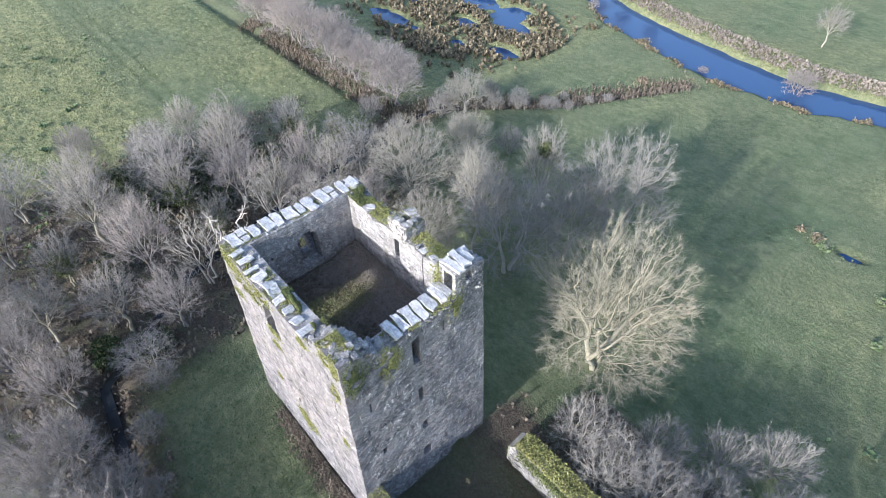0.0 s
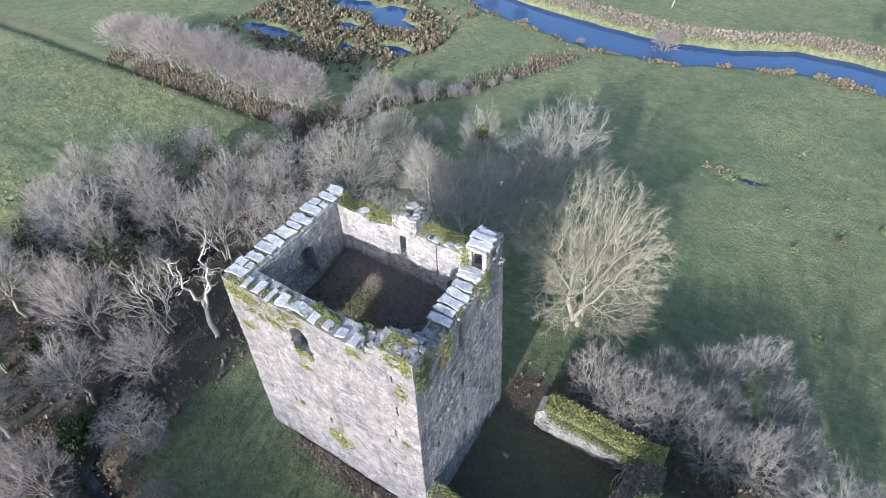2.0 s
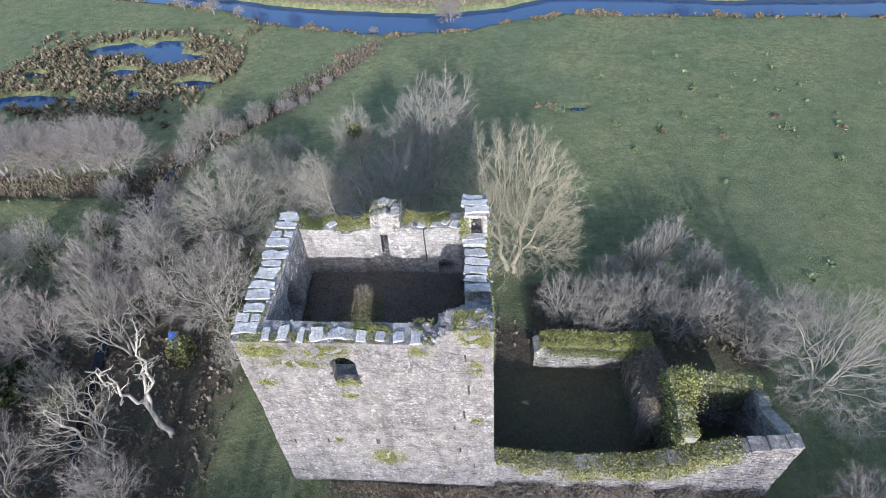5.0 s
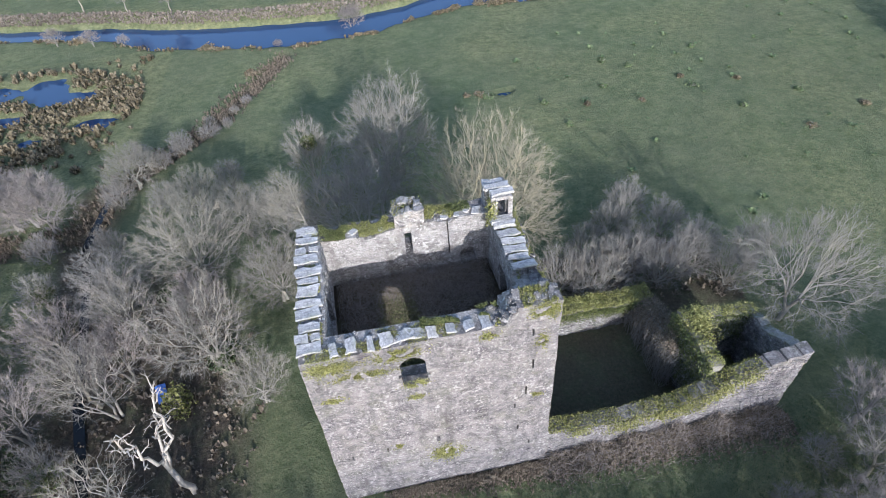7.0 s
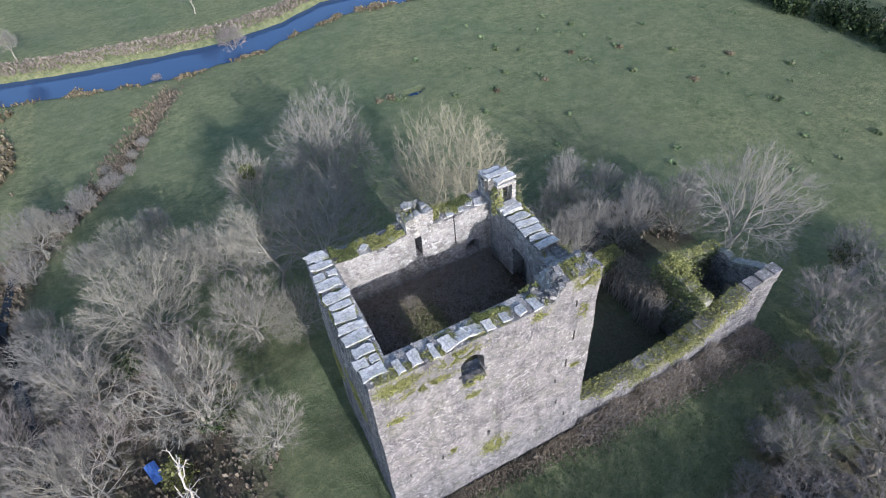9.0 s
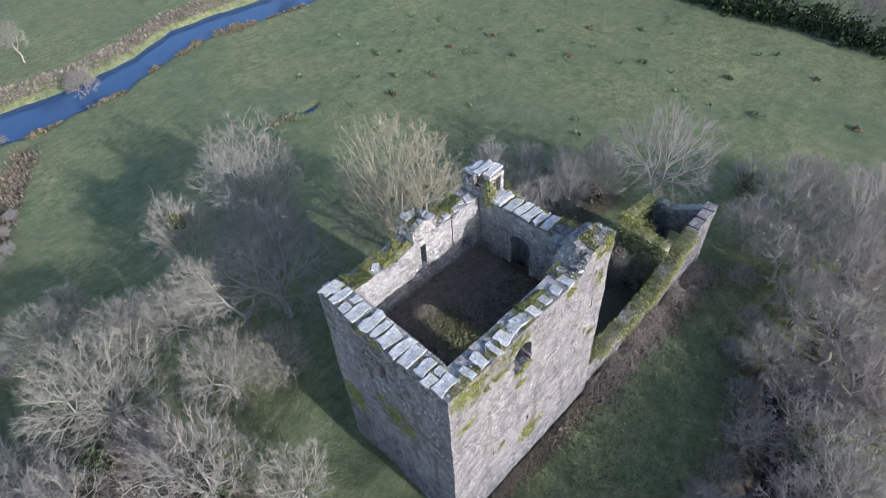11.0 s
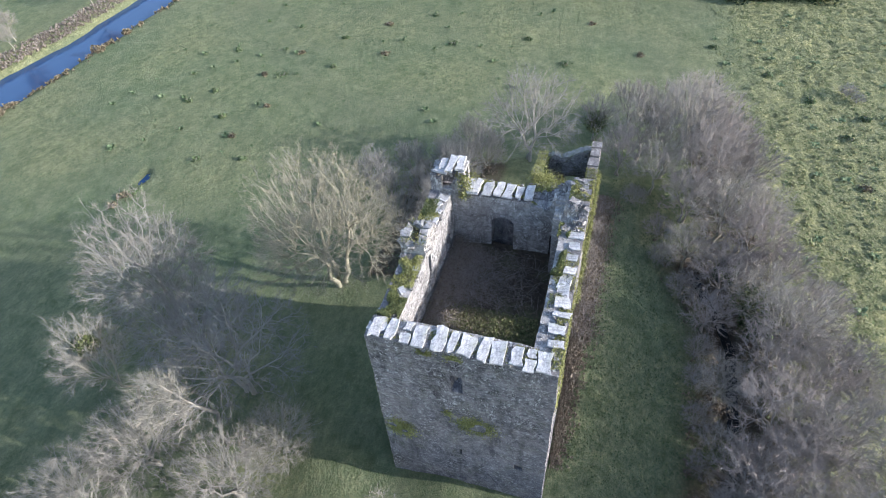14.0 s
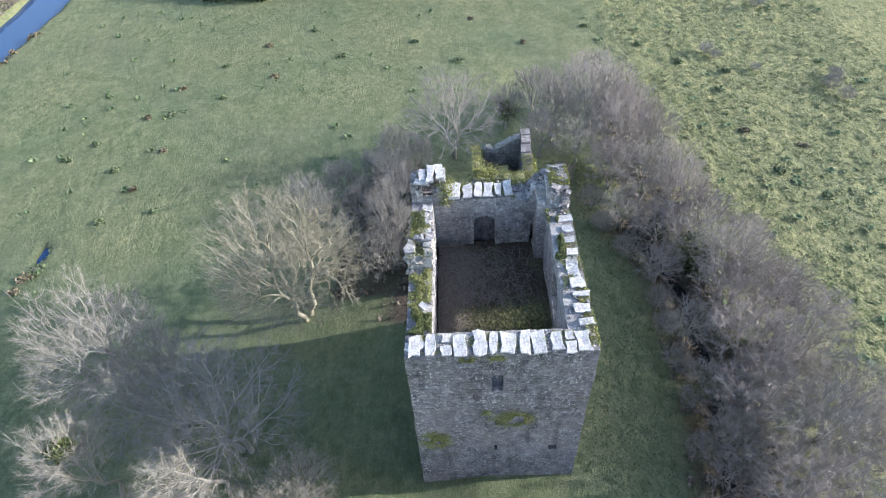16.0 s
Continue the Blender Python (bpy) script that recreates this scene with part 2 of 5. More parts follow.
# ---------- the lie of the land ----------
MEADOW, WATER_Z = -2.0, -2.75
RIVER_NEAR = [(-400, 150), (-120, 105), (-75, 93), (-52, 86), (-33, 80.5), (-26, 75), (-14, 72), (-4, 69.3), (3, 70.5), (9, 71), (15.5, 74), (25, 76.5), (35, 75), (50, 74), (65, 73), (90, 72), (150, 80), (400, 90)]
RIVER_FAR = [(-400, 158), (-120, 111), (-75, 98), (-52, 91), (-34, 86.8), (-27, 84), (-18, 81.6), (-4, 79.4), (5, 78.6), (14, 80.6), (22, 84.6), (30, 84.6), (40, 83.3), (51, 81.5), (68, 81), (90, 81), (150, 89), (400, 99)]
STREAM = [(-5.5, 66), (-9.5, 58), (-14.3, 48.8), (-24, 38), (-24.6, 31), (-22.8, 23.6), (-20.5, 12), (-17, 0), (-10, -9.6), (-2, -10.6), (6, -12.2), (15.5, -12.3), (19, -11.2), (22.5, -9.6)]
HEDGE_DITCH = [(-24.6, 31), (-42, 30.4), (-64, 30.2), (-100, 30)]
PONDS = [(-51.5, 50.5, 6.0, 2.0), (-46.0, 66.0, 4.5, 2.6), (-38.8, 66.0, 3.6, 3.6), (-34.8, 62.6, 4.2, 2.0), (-29.5, 54.5, 3.2, 1.8), (-41.5, 58.2, 2.6, 1.6), (22.6, 47.3, 1.3, 0.55), (-36.5, 52.0, 1.6, 0.8), (-55.0, 58.0, 2.4, 1.0)]


def pond_depth(x, y):
    v = 0.0
    for px, py, rx, ry in PONDS:
        d = math.hypot((x - px) / rx, (y - py) / ry)
        v = max(v, 1 - smoothstep(0.55, 1.25, d + 0.35 * noise.noise(Vector((x * 0.5, y * 0.5, 3)))))
    return v


def land(x, y):
    z = MEADOW
    d = math.hypot(max(0, 0 - x, x - 28), max(0, 0 - y, y - 9) * 1.0)
    z += 1.5 * (1 - smoothstep(0.5, 12, d))
    z -= 0.9 * (1 - smoothstep(0, 5, math.hypot(x + 0.5, y - 10)))
    near = math.hypot(x - 10, y - 30) < 170
    if near:
        z += 0.16 * noise.noise(Vector((x * 0.12, y * 0.12, 0))) + 0.09 * noise.noise(Vector((x * 0.5, y * 0.5, 1)))
        rough_field = y < -12 or (x < -26 and y < 30)
        z += (0.24 if rough_field else 0.07) * noise.noise(Vector((x * 0.75, y * 1.1, 6))) + (0.11 if rough_field else 0.04) * noise.noise(Vector((x * 1.9, y * 1.9, 9)))
        ds = dist_poly(STREAM, x, y)
        z -= (0.55 if y > 40 else 1.0) * (1 - smoothstep(0.3, 2.0, ds))
        if x < -23:
            z -= 0.55 * (1 - smoothstep(0.4, 1.6, dist_poly(HEDGE_DITCH, x, y)))
        z -= 0.85 * pond_depth(x, y)
    lo, hi = along(RIVER_NEAR, x), along(RIVER_FAR, x)
    e = 0.5 * noise.noise(Vector((x * 0.3, y * 0.3, 7)))
    inside = min(y - lo, hi - y) + e
    z -= 1.5 * smoothstep(-0.6, 0.7, inside)
    if y > hi + 0.4:
        z += 0.5 * smoothstep(0.4, 3, y - hi)
    return z


def cover(x, y):
    """Dryness, litter with painted shade, wheel track."""
    n = noise.noise(Vector((x * 0.09, y * 0.09, 5)))
    dry = 0.28 + 0.35 * n
    dry += 0.75 * smoothstep(-12, -19, y + 3 * n) if y < 0 else 0
    if x < -26 and y < 30:
        dry += 0.75 * smoothstep(10, 5, y + 4 * n) + 0.3 * smoothstep(17, 24, y + 5 * n)
    if -58 < x < -22 and 42 < y < 74:
        dry += 0.3
    hi = along(RIVER_FAR, x)
    if 0 < y - hi < 6:
        dry += 0.3
    ds = dist_poly(STREAM, x, y)
    litter_shade = 0.9 * (1 - smoothstep(1.0, 4.2, ds)) if y < 40 else 0.7 * (1 - smoothstep(0.6, 2.0, ds))
    if y < 30 and x < -4:
        wood = smoothstep(-42, -36, x) * (1 - smoothstep(-9, -5, x + 0.3 * max(0, y - 10)))
        litter_shade = max(litter_shade, 0.85 * wood * (1 - smoothstep(13, 27, y + 0.4 * (x + 37) if x < -20 else y - 6)))
    if -17 < y < -8 and x < 50:
        litter_shade = max(litter_shade, 0.75 * smoothstep(-17, -14, y) * (1 - smoothstep(-10.5, -8, y)) * (1 - smoothstep(44, 50, x)))
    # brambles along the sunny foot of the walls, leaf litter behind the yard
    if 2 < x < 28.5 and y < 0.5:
        litter_shade = max(litter_shade, 0.75 * (1 - smoothstep(0.6, 2.2, -y + 1.2 * n)) * smoothstep(2, 8, x))
    if 12.2 < x < 23 and 0.5 < y < 9:
        litter_shade = max(litter_shade, 0.65)
    # shade between the tower and the wall fragment, painted as brown ground
    if 12 < x < 15.5 and 8 < y < 14:
        litter_shade = max(litter_shade, 0.9 * (1 - smoothstep(11.5, 14, y)))
    if 15 < x < 32 and 9 < y < 18:
        litter_shade = max(litter_shade, 0.75)
    litter_shade = max(litter_shade, (0.55 + 0.8 * n) * (1 - smoothstep(0.5, 2.2, dist_poly(HEDGE_DITCH, x, y - 0.6 + 1.5 * n)))) if x < -24 else litter_shade
    tr = 0.0
    if x < -40:
        for off in (-0.9, 0.9):
            tr = max(tr, 1 - smoothstep(0.15, 0.5, abs(y - (11.6 + off + 0.00045 * (x + 60) ** 2))))
    return (max(0, min(1, dry)), max(0, min(1, litter_shade)), tr)


def axis(lo, hi, step, far):
    mid = list(np.arange(lo, hi + 0.01, step))
    out, s, v = [], step, hi
    while v < far:
        s *= 1.35
        v += s
        out.append(v)
    inn, s, v = [], step, lo
    while v > -far:
        s *= 1.35
        v -= s
        inn.append(v)
    return inn[::-1] + mid + out


def build_ground():
    xs, ys = axis(-74, 84, 0.6, 3200), axis(-42, 94, 0.6, 3200)
    verts = [(x, y, land(x, y)) for y in ys for x in xs]
    n = len(xs)
    faces = [(j * n + i, j * n + i + 1, (j + 1) * n + i + 1, (j + 1) * n + i) for j in range(len(ys) - 1) for i in range(n - 1)]
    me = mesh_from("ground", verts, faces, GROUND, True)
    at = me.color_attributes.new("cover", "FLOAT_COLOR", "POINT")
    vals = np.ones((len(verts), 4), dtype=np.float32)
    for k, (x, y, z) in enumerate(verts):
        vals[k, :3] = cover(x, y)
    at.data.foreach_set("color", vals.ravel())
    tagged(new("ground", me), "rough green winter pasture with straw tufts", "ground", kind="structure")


build_ground()


def build_water():
    xs = list(np.arange(-110, 120, 2.0))
    verts, faces = [], []
    for x in xs:
        verts += [(x, along(RIVER_NEAR, x) - 1.0, WATER_Z), (x, along(RIVER_FAR, x) + 1.0, WATER_Z)]
    for i in range(len(xs) - 1):
        faces.append((2 * i, 2 * i + 2, 2 * i + 3, 2 * i + 1))
    tagged(new("river", mesh_from("river", verts, faces, WATER)), "slow river of deep blue water between grassy banks", "river", kind="structure")
    for k, (px, py, rx, ry) in enumerate(PONDS):
        vs = [(px + 1.35 * rx * math.cos(a), py + 1.35 * ry * math.sin(a), -2.42 + 0.006 * k) for a in np.linspace(0, TAU, 25)[:-1]]
        tagged(new("pond_water", mesh_from("pond_water", vs, [tuple(range(24))], WATER)), "shallow blue flood pool in wet meadow", "pool", kind="structure")
    # the stream through the wood, with the trees' shade put into its dark colour
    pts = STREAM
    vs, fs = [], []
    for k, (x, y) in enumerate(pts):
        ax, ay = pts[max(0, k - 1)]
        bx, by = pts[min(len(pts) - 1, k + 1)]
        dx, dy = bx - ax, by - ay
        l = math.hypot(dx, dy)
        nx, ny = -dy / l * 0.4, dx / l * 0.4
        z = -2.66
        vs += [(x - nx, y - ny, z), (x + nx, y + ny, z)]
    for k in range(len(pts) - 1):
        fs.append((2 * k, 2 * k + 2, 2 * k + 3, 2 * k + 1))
    tagged(new("stream", mesh_from("stream", vs, fs, SHADED_WATER)), "narrow dark stream running through the wood", "stream", kind="structure")


build_water()


# ---------- masonry ----------
TW, TD, TZ = 12.0, 9.0, 13.9        # tower: long side, short side, wall head
BASE, FLOOR = -3.0, 9.55


def warp(v):
    """Batter of the tower's faces and a slight unevenness of the old walls."""
    k = 0.045 * max(0.0, 1 - v.z / 13.9)
    x = 6 + (v.x - 6) * (1 + k * 0.9)
    y = 4.5 + (v.y - 4.5) * (1 + k * 1.2)
    x -= 0.042 * max(0.0, v.y) * min(1.0, max(0.0, (v.x - 6) / 6)) * min(1.1, max(0.0, v.z / 13.9))
    n = noise.noise_vector(Vector((x, y, v.z)) * 0.55) * 0.05 + noise.noise_vector(Vector((x, y, v.z)) * 1.9) * 0.035
    return Vector((x + n.x, y + n.y, v.z + n.z))


def face_map(side):
    """Wall coordinates (along, depth from the outer face, height) to the plan."""
    return {"south": lambda u, w, z: Vector((u, w, z)), "north": lambda u, w, z: Vector((u, TD - w, z)),
            "west": lambda u, w, z: Vector((w, u, z)), "east": lambda u, w, z: Vector((TW - w, u, z))}[side]


def arch(u0, u1, z0, z1, rough=0.0, steps=5):
    """An opening with a rounded head, as a pile of rectangles."""
    half = (u1 - u0) / 2
    spring = z1 - half * 0.8
    out = [(u0, u1, z0, spring)]
    for i in range(steps):
        a, b = spring + (z1 - spring) * i / steps, spring + (z1 - spring) * (i + 1) / steps
        s = half * math.sqrt(max(0.02, 1 - ((i + 0.6) / steps) ** 2))
        out.append((u0 + half - s, u0 + half + s, a, b))
    return out


def lines(lo, hi, step, extra):
    vals = sorted(set([lo, hi] + [round(e, 4) for e in extra if lo < e < hi]))
    out = []
    for a, b in zip(vals, vals[1:]):
        n = max(1, round((b - a) / step))
        out += [a + (b - a) * i / n for i in range(n)]
    return out + [vals[-1]]


def wall_mesh(place, u0, u1, z0, top, w0, w1, holes, step=0.3, shape=warp):
    """A thick wall from u0 to u1 with openings through it and an uneven head top(u)."""
    us = lines(u0, u1, step, [h for r in holes for h in r[:2]])
    hi = max(top(u) for u in us)
    zs = lines(z0, hi, step, [h for r in holes for h in r[2:]])

    def solid(i, j):
        if i < 0 or j < 0 or i >= len(us) - 1 or j >= len(zs) - 1:
            return False
        cu, cz = (us[i] + us[i + 1]) / 2, (zs[j] + zs[j + 1]) / 2
        if cz > top(cu):
            return False
        return not any(r[0] < cu < r[1] and r[2] < cz < r[3] for r in holes)

    bm = bmesh.new()
    made = {}

    def v(i, j, k):
        if (i, j, k) not in made:
            made[(i, j, k)] = bm.verts.new(shape(place(us[i], (w0, w1)[k], min(zs[j], max(zs[0], top(us[i]))))))
        return made[(i, j, k)]

    for i in range(len(us) - 1):
        for j in range(len(zs) - 1):
            if not solid(i, j):
                continue
            for k in (0, 1):
                bm.faces.new((v(i, j, k), v(i + 1, j, k), v(i + 1, j + 1, k), v(i, j + 1, k)))
            for di, dj, (a, b) in ((-1, 0, ((0, 0), (0, 1))), (1, 0, ((1, 0), (1, 1))), (0, -1, ((0, 0), (1, 0))), (0, 1, ((0, 1), (1, 1)))):
                if not solid(i + di, j + dj):
                    bm.faces.new((v(i + a[0], j + a[1], 0), v(i + b[0], j + b[1], 0), v(i + b[0], j + b[1], 1), v(i + a[0], j + a[1], 1)))
    bmesh.ops.recalc_face_normals(bm, faces=bm.faces)
    return bm


def block(bm, place, u0, u1, z0, z1, w0, w1, rng, jit=0.02, shape=warp):
    """One rough stone whose outer face stands at depth w0."""
    c = [(u0, z0), (u1, z0), (u1, z1), (u0, z1)]
    inset = min(u1 - u0, z1 - z0) * 0.12
    mid = ((u0 + u1) / 2, (z0 + z1) / 2)
    back = [bm.verts.new(shape(place(u, w1, z))) for u, z in c]
    front = []
    for u, z in c:
        du = inset if u < mid[0] else -inset
        dz = inset if z < mid[1] else -inset
        front.append(bm.verts.new(shape(place(u + du + rng.uniform(-jit, jit), w0 + rng.uniform(-jit, jit) * 0.6, z + dz + rng.uniform(-jit, jit)))))
    bm.faces.new(front)
    for i in range(4):
        bm.faces.new((back[i], back[(i + 1) % 4], front[(i + 1) % 4], front[i]))


def facing(place, u0, u1, z0, top, holes, proud, rng, at=0.0, course=(0.11, 0.23), length=(0.14, 0.48), sign=1, keep=1.0, shape=warp):
    """Rubble courses standing proud of a wall face at depth `at`; sign -1 for an inner face."""
    bm = bmesh.new()
    z = z0
    while z < max(top(u0), top(u1), top((u0 + u1) / 2)) + 0.6:
        h = rng.uniform(*course)
        u = u0 + rng.uniform(0, 0.3)
        while u < u1 - 0.15:
            l = min(rng.uniform(*length), u1 - u)
            cu = u + l / 2
            dz = rng.uniform(-0.03, 0.03)
            clear = not any(r[0] - 0.04 < u + l and r[1] + 0.04 > u and r[2] - 0.04 < z + h and r[3] + 0.04 > z for r in holes)
            if clear and z + h < top(cu) and rng.random() < keep:
                p = rng.uniform(*proud) * (1.7 if rng.random() < 0.06 else 1)
                block(bm, place, u + 0.012, u + l - 0.012, z + 0.01 + dz, z + h - 0.01 + dz, at - sign * p, at + sign * 0.06, rng, 0.018, shape)
            u += l
        z += h
    bmesh.ops.recalc_face_normals(bm, faces=bm.faces)
    return bm


def slab_mesh(l, w, t, rng):
    """A broken flagstone: l along x, w along y, with chipped, worn edges."""
    bm = bmesh.new()
    ring = []
    for fx, fy in ((-.5, -.5), (-.15, -.5), (.2, -.5), (.5, -.5), (.5, 0), (.5, .5), (.1, .5), (-.2, .5), (-.5, .5), (-.5, .05)):
        ring.append((fx * l + rng.uniform(-.07, .07) * l, fy * w + rng.uniform(-.14, .14) * w))
    lo = [bm.verts.new((x, y, 0)) for x, y in ring]
    up = [bm.verts.new((x, y, t + rng.uniform(-.015, .02))) for x, y in ring]
    tp = [bm.verts.new((x * 0.96, y * 0.93, t + 0.014 + rng.uniform(-.012, .015))) for x, y in ring]
    n = len(ring)
    bm.faces.new(tp)
    bm.faces.new(lo[::-1])
    for i in range(n):
        j = (i + 1) % n
        bm.faces.new((lo[i], lo[j], up[j], up[i]))
        bm.faces.new((up[i], up[j], tp[j], tp[i]))
    bmesh.ops.recalc_face_normals(bm, faces=bm.faces)
    return bm


def slab(parent, x, y, z, l, w, turn, rng, t=0.08, tilt=5, name="parapet_slab", label="pale lichened flagstone"):
    ob = part(name, slab_mesh(l, w, t, rng), SLAB, parent, label)
    ob.matrix_basis = pose(x, y, z, rng.uniform(-tilt, tilt), rng.uniform(-tilt, tilt), turn + rng.uniform(-6, 6))
    return ob


def leaves(n, where, size, rng, flat=0.0):
    """Many small leaves; where() gives a place for each."""
    verts, faces = [], []
    for _ in range(n):
        p = where()
        s = size * rng.uniform(0.5, 1.4)
        a = Vector((rng.gauss(0, 1), rng.gauss(0, 1), rng.gauss(0, 1) * (1 - flat))).normalized()
        b = a.cross(Vector((rng.gauss(0, 1), rng.gauss(0, 1), rng.gauss(0, 1)))).normalized()
        k = len(verts)
        verts += [p - a * s, p + b * s * 0.55 + a * s * 0.1, p + a * s, p - b * s * 0.55 + a * s * 0.1]
        faces.append((k, k + 1, k + 2, k + 3))
    return verts, faces


def leaf_part(name, n, where, size, mat, parent, label, rng, flat=0.0):
    return part_data(name, mesh_from(name, *leaves(n, where, size, rng, flat), mat), parent, label, "stuff")


def build_tower():
    rng = random.Random(4)
    tower = thing("ruined_tower", "roofless grey limestone tower house with broken parapet slabs", "tower")

    def top_south(u):
        t = TZ + 0.10 * noise.noise(Vector((u * 1.3, 0, 2)))
        return t + (1.1 + 0.25 * noise.noise(Vector((u * 2.1, 4, 2)))) * smoothstep(9.3, 10.0, u)

    def top_north(u):
        return TZ - 0.05 + 0.22 * noise.noise(Vector((u * 0.9, 7, 2))) - 0.25 * smoothstep(1.5, 2.5, u) * (1 - smoothstep(4.2, 5.2, u))

    def top_west(u):
        return TZ + 0.06 * noise.noise(Vector((u * 1.3, 3, 9)))

    def top_east(u):
        return TZ + 0.06 + 1.0 * (1 - smoothstep(1.2, 2.4, u)) * (0.75 + 0.4 * noise.noise(Vector((u * 2.4, 5, 9)))) - 0.35 * smoothstep(1.9, 2.3, u) * (1 - smoothstep(2.9, 3.6, u))

    def slit(u, z, h=0.65, w=0.1):
        return [(u - w / 2, u + w / 2, z - h / 2, z + h / 2)]

    south = arch(4.38, 5.58, 10.62, 12.75, steps=6) + [(4.24, 4.4, 11.35, 11.6), (5.56, 5.74, 11.2, 11.45), (5.5, 5.66, 10.7, 10.95)]
    for u, z, h in ((10.8, 10.4, 0.8), (10.56, 8.1, 0.75), (9.97, 6.65, 0.45), (10.2, 4.25, 0.5), (10.72, 13.0, 0.55), (2.9, 4.65, 0.5), (1.04, 4.55, 0.45), (10.9, 2.2, 0.45)):
        south += slit(u, z, h)
    south += slit(5.74, 4.85, 0.5, 0.2)
    east = [(3.98, 4.5, 11.2, 13.1)] + [(4.12, 4.46, 7.8, 8.9)] + arch(4.2, 4.62, 4.75, 5.65, steps=3) + arch(4.15, 4.72, 1.65, 2.6, steps=3) + arch(6.25, 7.3, -2.4, 0.1, steps=5)
    for u, z, h in ((2.08, 12.4, 0.8), (1.22, 10.5, 0.7), (0.92, 8.45, 0.7), (6.1, 12.6, 0.8)):
        east += slit(u, z, h)
    east += [(1.48, 1.74, 5.5, 6.05)]
    west = arch(4.36, 4.60, 10.45, 11.95, steps=2) + arch(4.68, 4.92, 10.45, 11.95, steps=2) + [(4.6, 4.68, 10.45, 11.6)]
    west += slit(4.62, 7.0, 0.55, 0.14) + slit(4.63, 3.8, 0.6, 0.14) + [(1.2, 1.7, 3.35, 3.9)] + arch(4.4, 4.9, -0.1, 0.4, steps=2) + slit(8.45, 6.7, 0.3, 0.25)
    north = [(5.74, 6.14, 11.8, 13.3)]
    inner_south = arch(4.0, 5.9, 10.35, 13.0, steps=6)
    inner_east = arch(4.08, 5.42, FLOOR - 0.3, 12.4, steps=7) + [(1.35, 1.95, FLOOR - 0.2, 11.4)]
    inner_west = arch(3.95, 5.3, 10.0, 12.6, steps=5) + [(2.1, 2.3, 11.9, 12.1)]
    inner_north = [(5.72, 6.16, 11.75, 13.35), (8.29, 8.36, 11.2, 13.75)] + arch(8.95, 9.9, 10.2, 11.45, steps=3)

    # each wall: outer leaf and inner leaf
    t = 1.25
    for side, u0, u1, head, outer, inner in (("south", 0, TW, top_south, south, inner_south), ("north", 0, TW, top_north, north, inner_north), ("west", t, TD - t, top_west, west, inner_west), ("east", t, TD - t, top_east, east, inner_east)):
        place = face_map(side)
        a = u0 if u0 else u0 + 0.003
        b = u1 if not u0 else u1 - 0.003
        if u0:
            a, b = 0.503, TD - 0.503
        part("wall", wall_mesh(place, a, b, BASE, head, 0.0, 0.5, outer), MORTAR, tower, "weathered rubble limestone wall")
        u2, u3 = (u0 + 0.5, u1 - 0.5) if not u0 else (u0 + 0.003, u1 - 0.003)
        part("inner_wall", wall_mesh(place, u2, u3, FLOOR - 0.6, lambda u, f=head: f(u) - 0.02, 0.503, t, inner), STONE_IN, tower, "rough inner wall face")
        # facing stones, outside and in
        f0, f1 = 0.42, (TW if not u0 else TD) - 0.42
        pr = (0.003, 0.016) if side == "south" else (0.006, 0.036)
        mat = STONE_SUN if side == "south" else STONE
        split = 8.6 if side == "west" else BASE
        if side == "west":
            part("rubble_facing", facing(place, f0, f1, -2.6, lambda u: split + 0.3 * noise.noise(Vector((u, 1, 1))), outer, (0.004, 0.025), rng, keep=0.35), STONE_SUN, tower, "worn lime render over rubble", "stuff")
        part("rubble_facing", facing(place, f0, f1, max(-2.6, split), lambda u, f=head: f(u) - 0.05, outer, pr, rng, keep=0.62 if side == "south" else 0.85), mat, tower, "rubble facing of small limestone blocks", "stuff")
        if side != "south":
            i0, i1 = (t + 0.05, u1 - t - 0.05) if not u0 else (u0 + 0.05, u1 - 0.05)
            part("inner_facing", facing(place, i0, i1, FLOOR, lambda u, f=head: f(u) - 0.1, inner, (0.008, 0.035), rng, at=t, sign=-1), STONE_IN, tower, "rubble of the inner face", "stuff")
    # dressed stones round the inner arch of the east wall
    for k in range(13):
        a = math.pi * (k + 0.5) / 13
        bm = bmesh.new()
        ring = [(0.70, -0.105), (0.98, -0.112), (0.98, 0.112), (0.70, 0.105)]
        pts = [(4.75 + r * math.cos(a + o), 11.72 + r * math.sin(a + o)) for r, o in ring]
        lo = [bm.verts.new(warp(Vector((TW - t - 0.05 - rng.uniform(0, 0.03), u, z)))) for u, z in pts]
        up = [bm.verts.new(warp(Vector((TW - t + 0.06, u, z)))) for u, z in pts]
        bm.faces.new(lo)
        for i in range(4):
            bm.faces.new((lo[i], lo[(i + 1) % 4], up[(i + 1) % 4], up[i]))
        bmesh.ops.recalc_face_normals(bm, faces=bm.faces)
        part("voussoir", bm, STONE_IN, tower)
    # quoins at the four corners, long and short in turn
    for cx, cy, sx, sy in ((0, 0, 1, 1), (TW, 0, -1, 1), (0, TD, 1, -1), (TW, TD, -1, -1)):
        z, k = -2.4, 0
        hi = 15.0 if (cx, cy) == (TW, 0) else TZ - 0.1
        while z < hi - 0.3:
            h = rng.uniform(0.34, 0.5)
            lx, ly = (0.62, 0.4) if k % 2 else (0.4, 0.62)
            bm = bmesh.new()
            e = 0.012
            pts = [(cx - sx * e, cy - sy * e), (cx + sx * lx, cy - sy * e), (cx + sx * lx, cy + sy * ly), (cx - sx * e, cy + sy * ly)]
            j = lambda: rng.uniform(-0.02, 0.02)
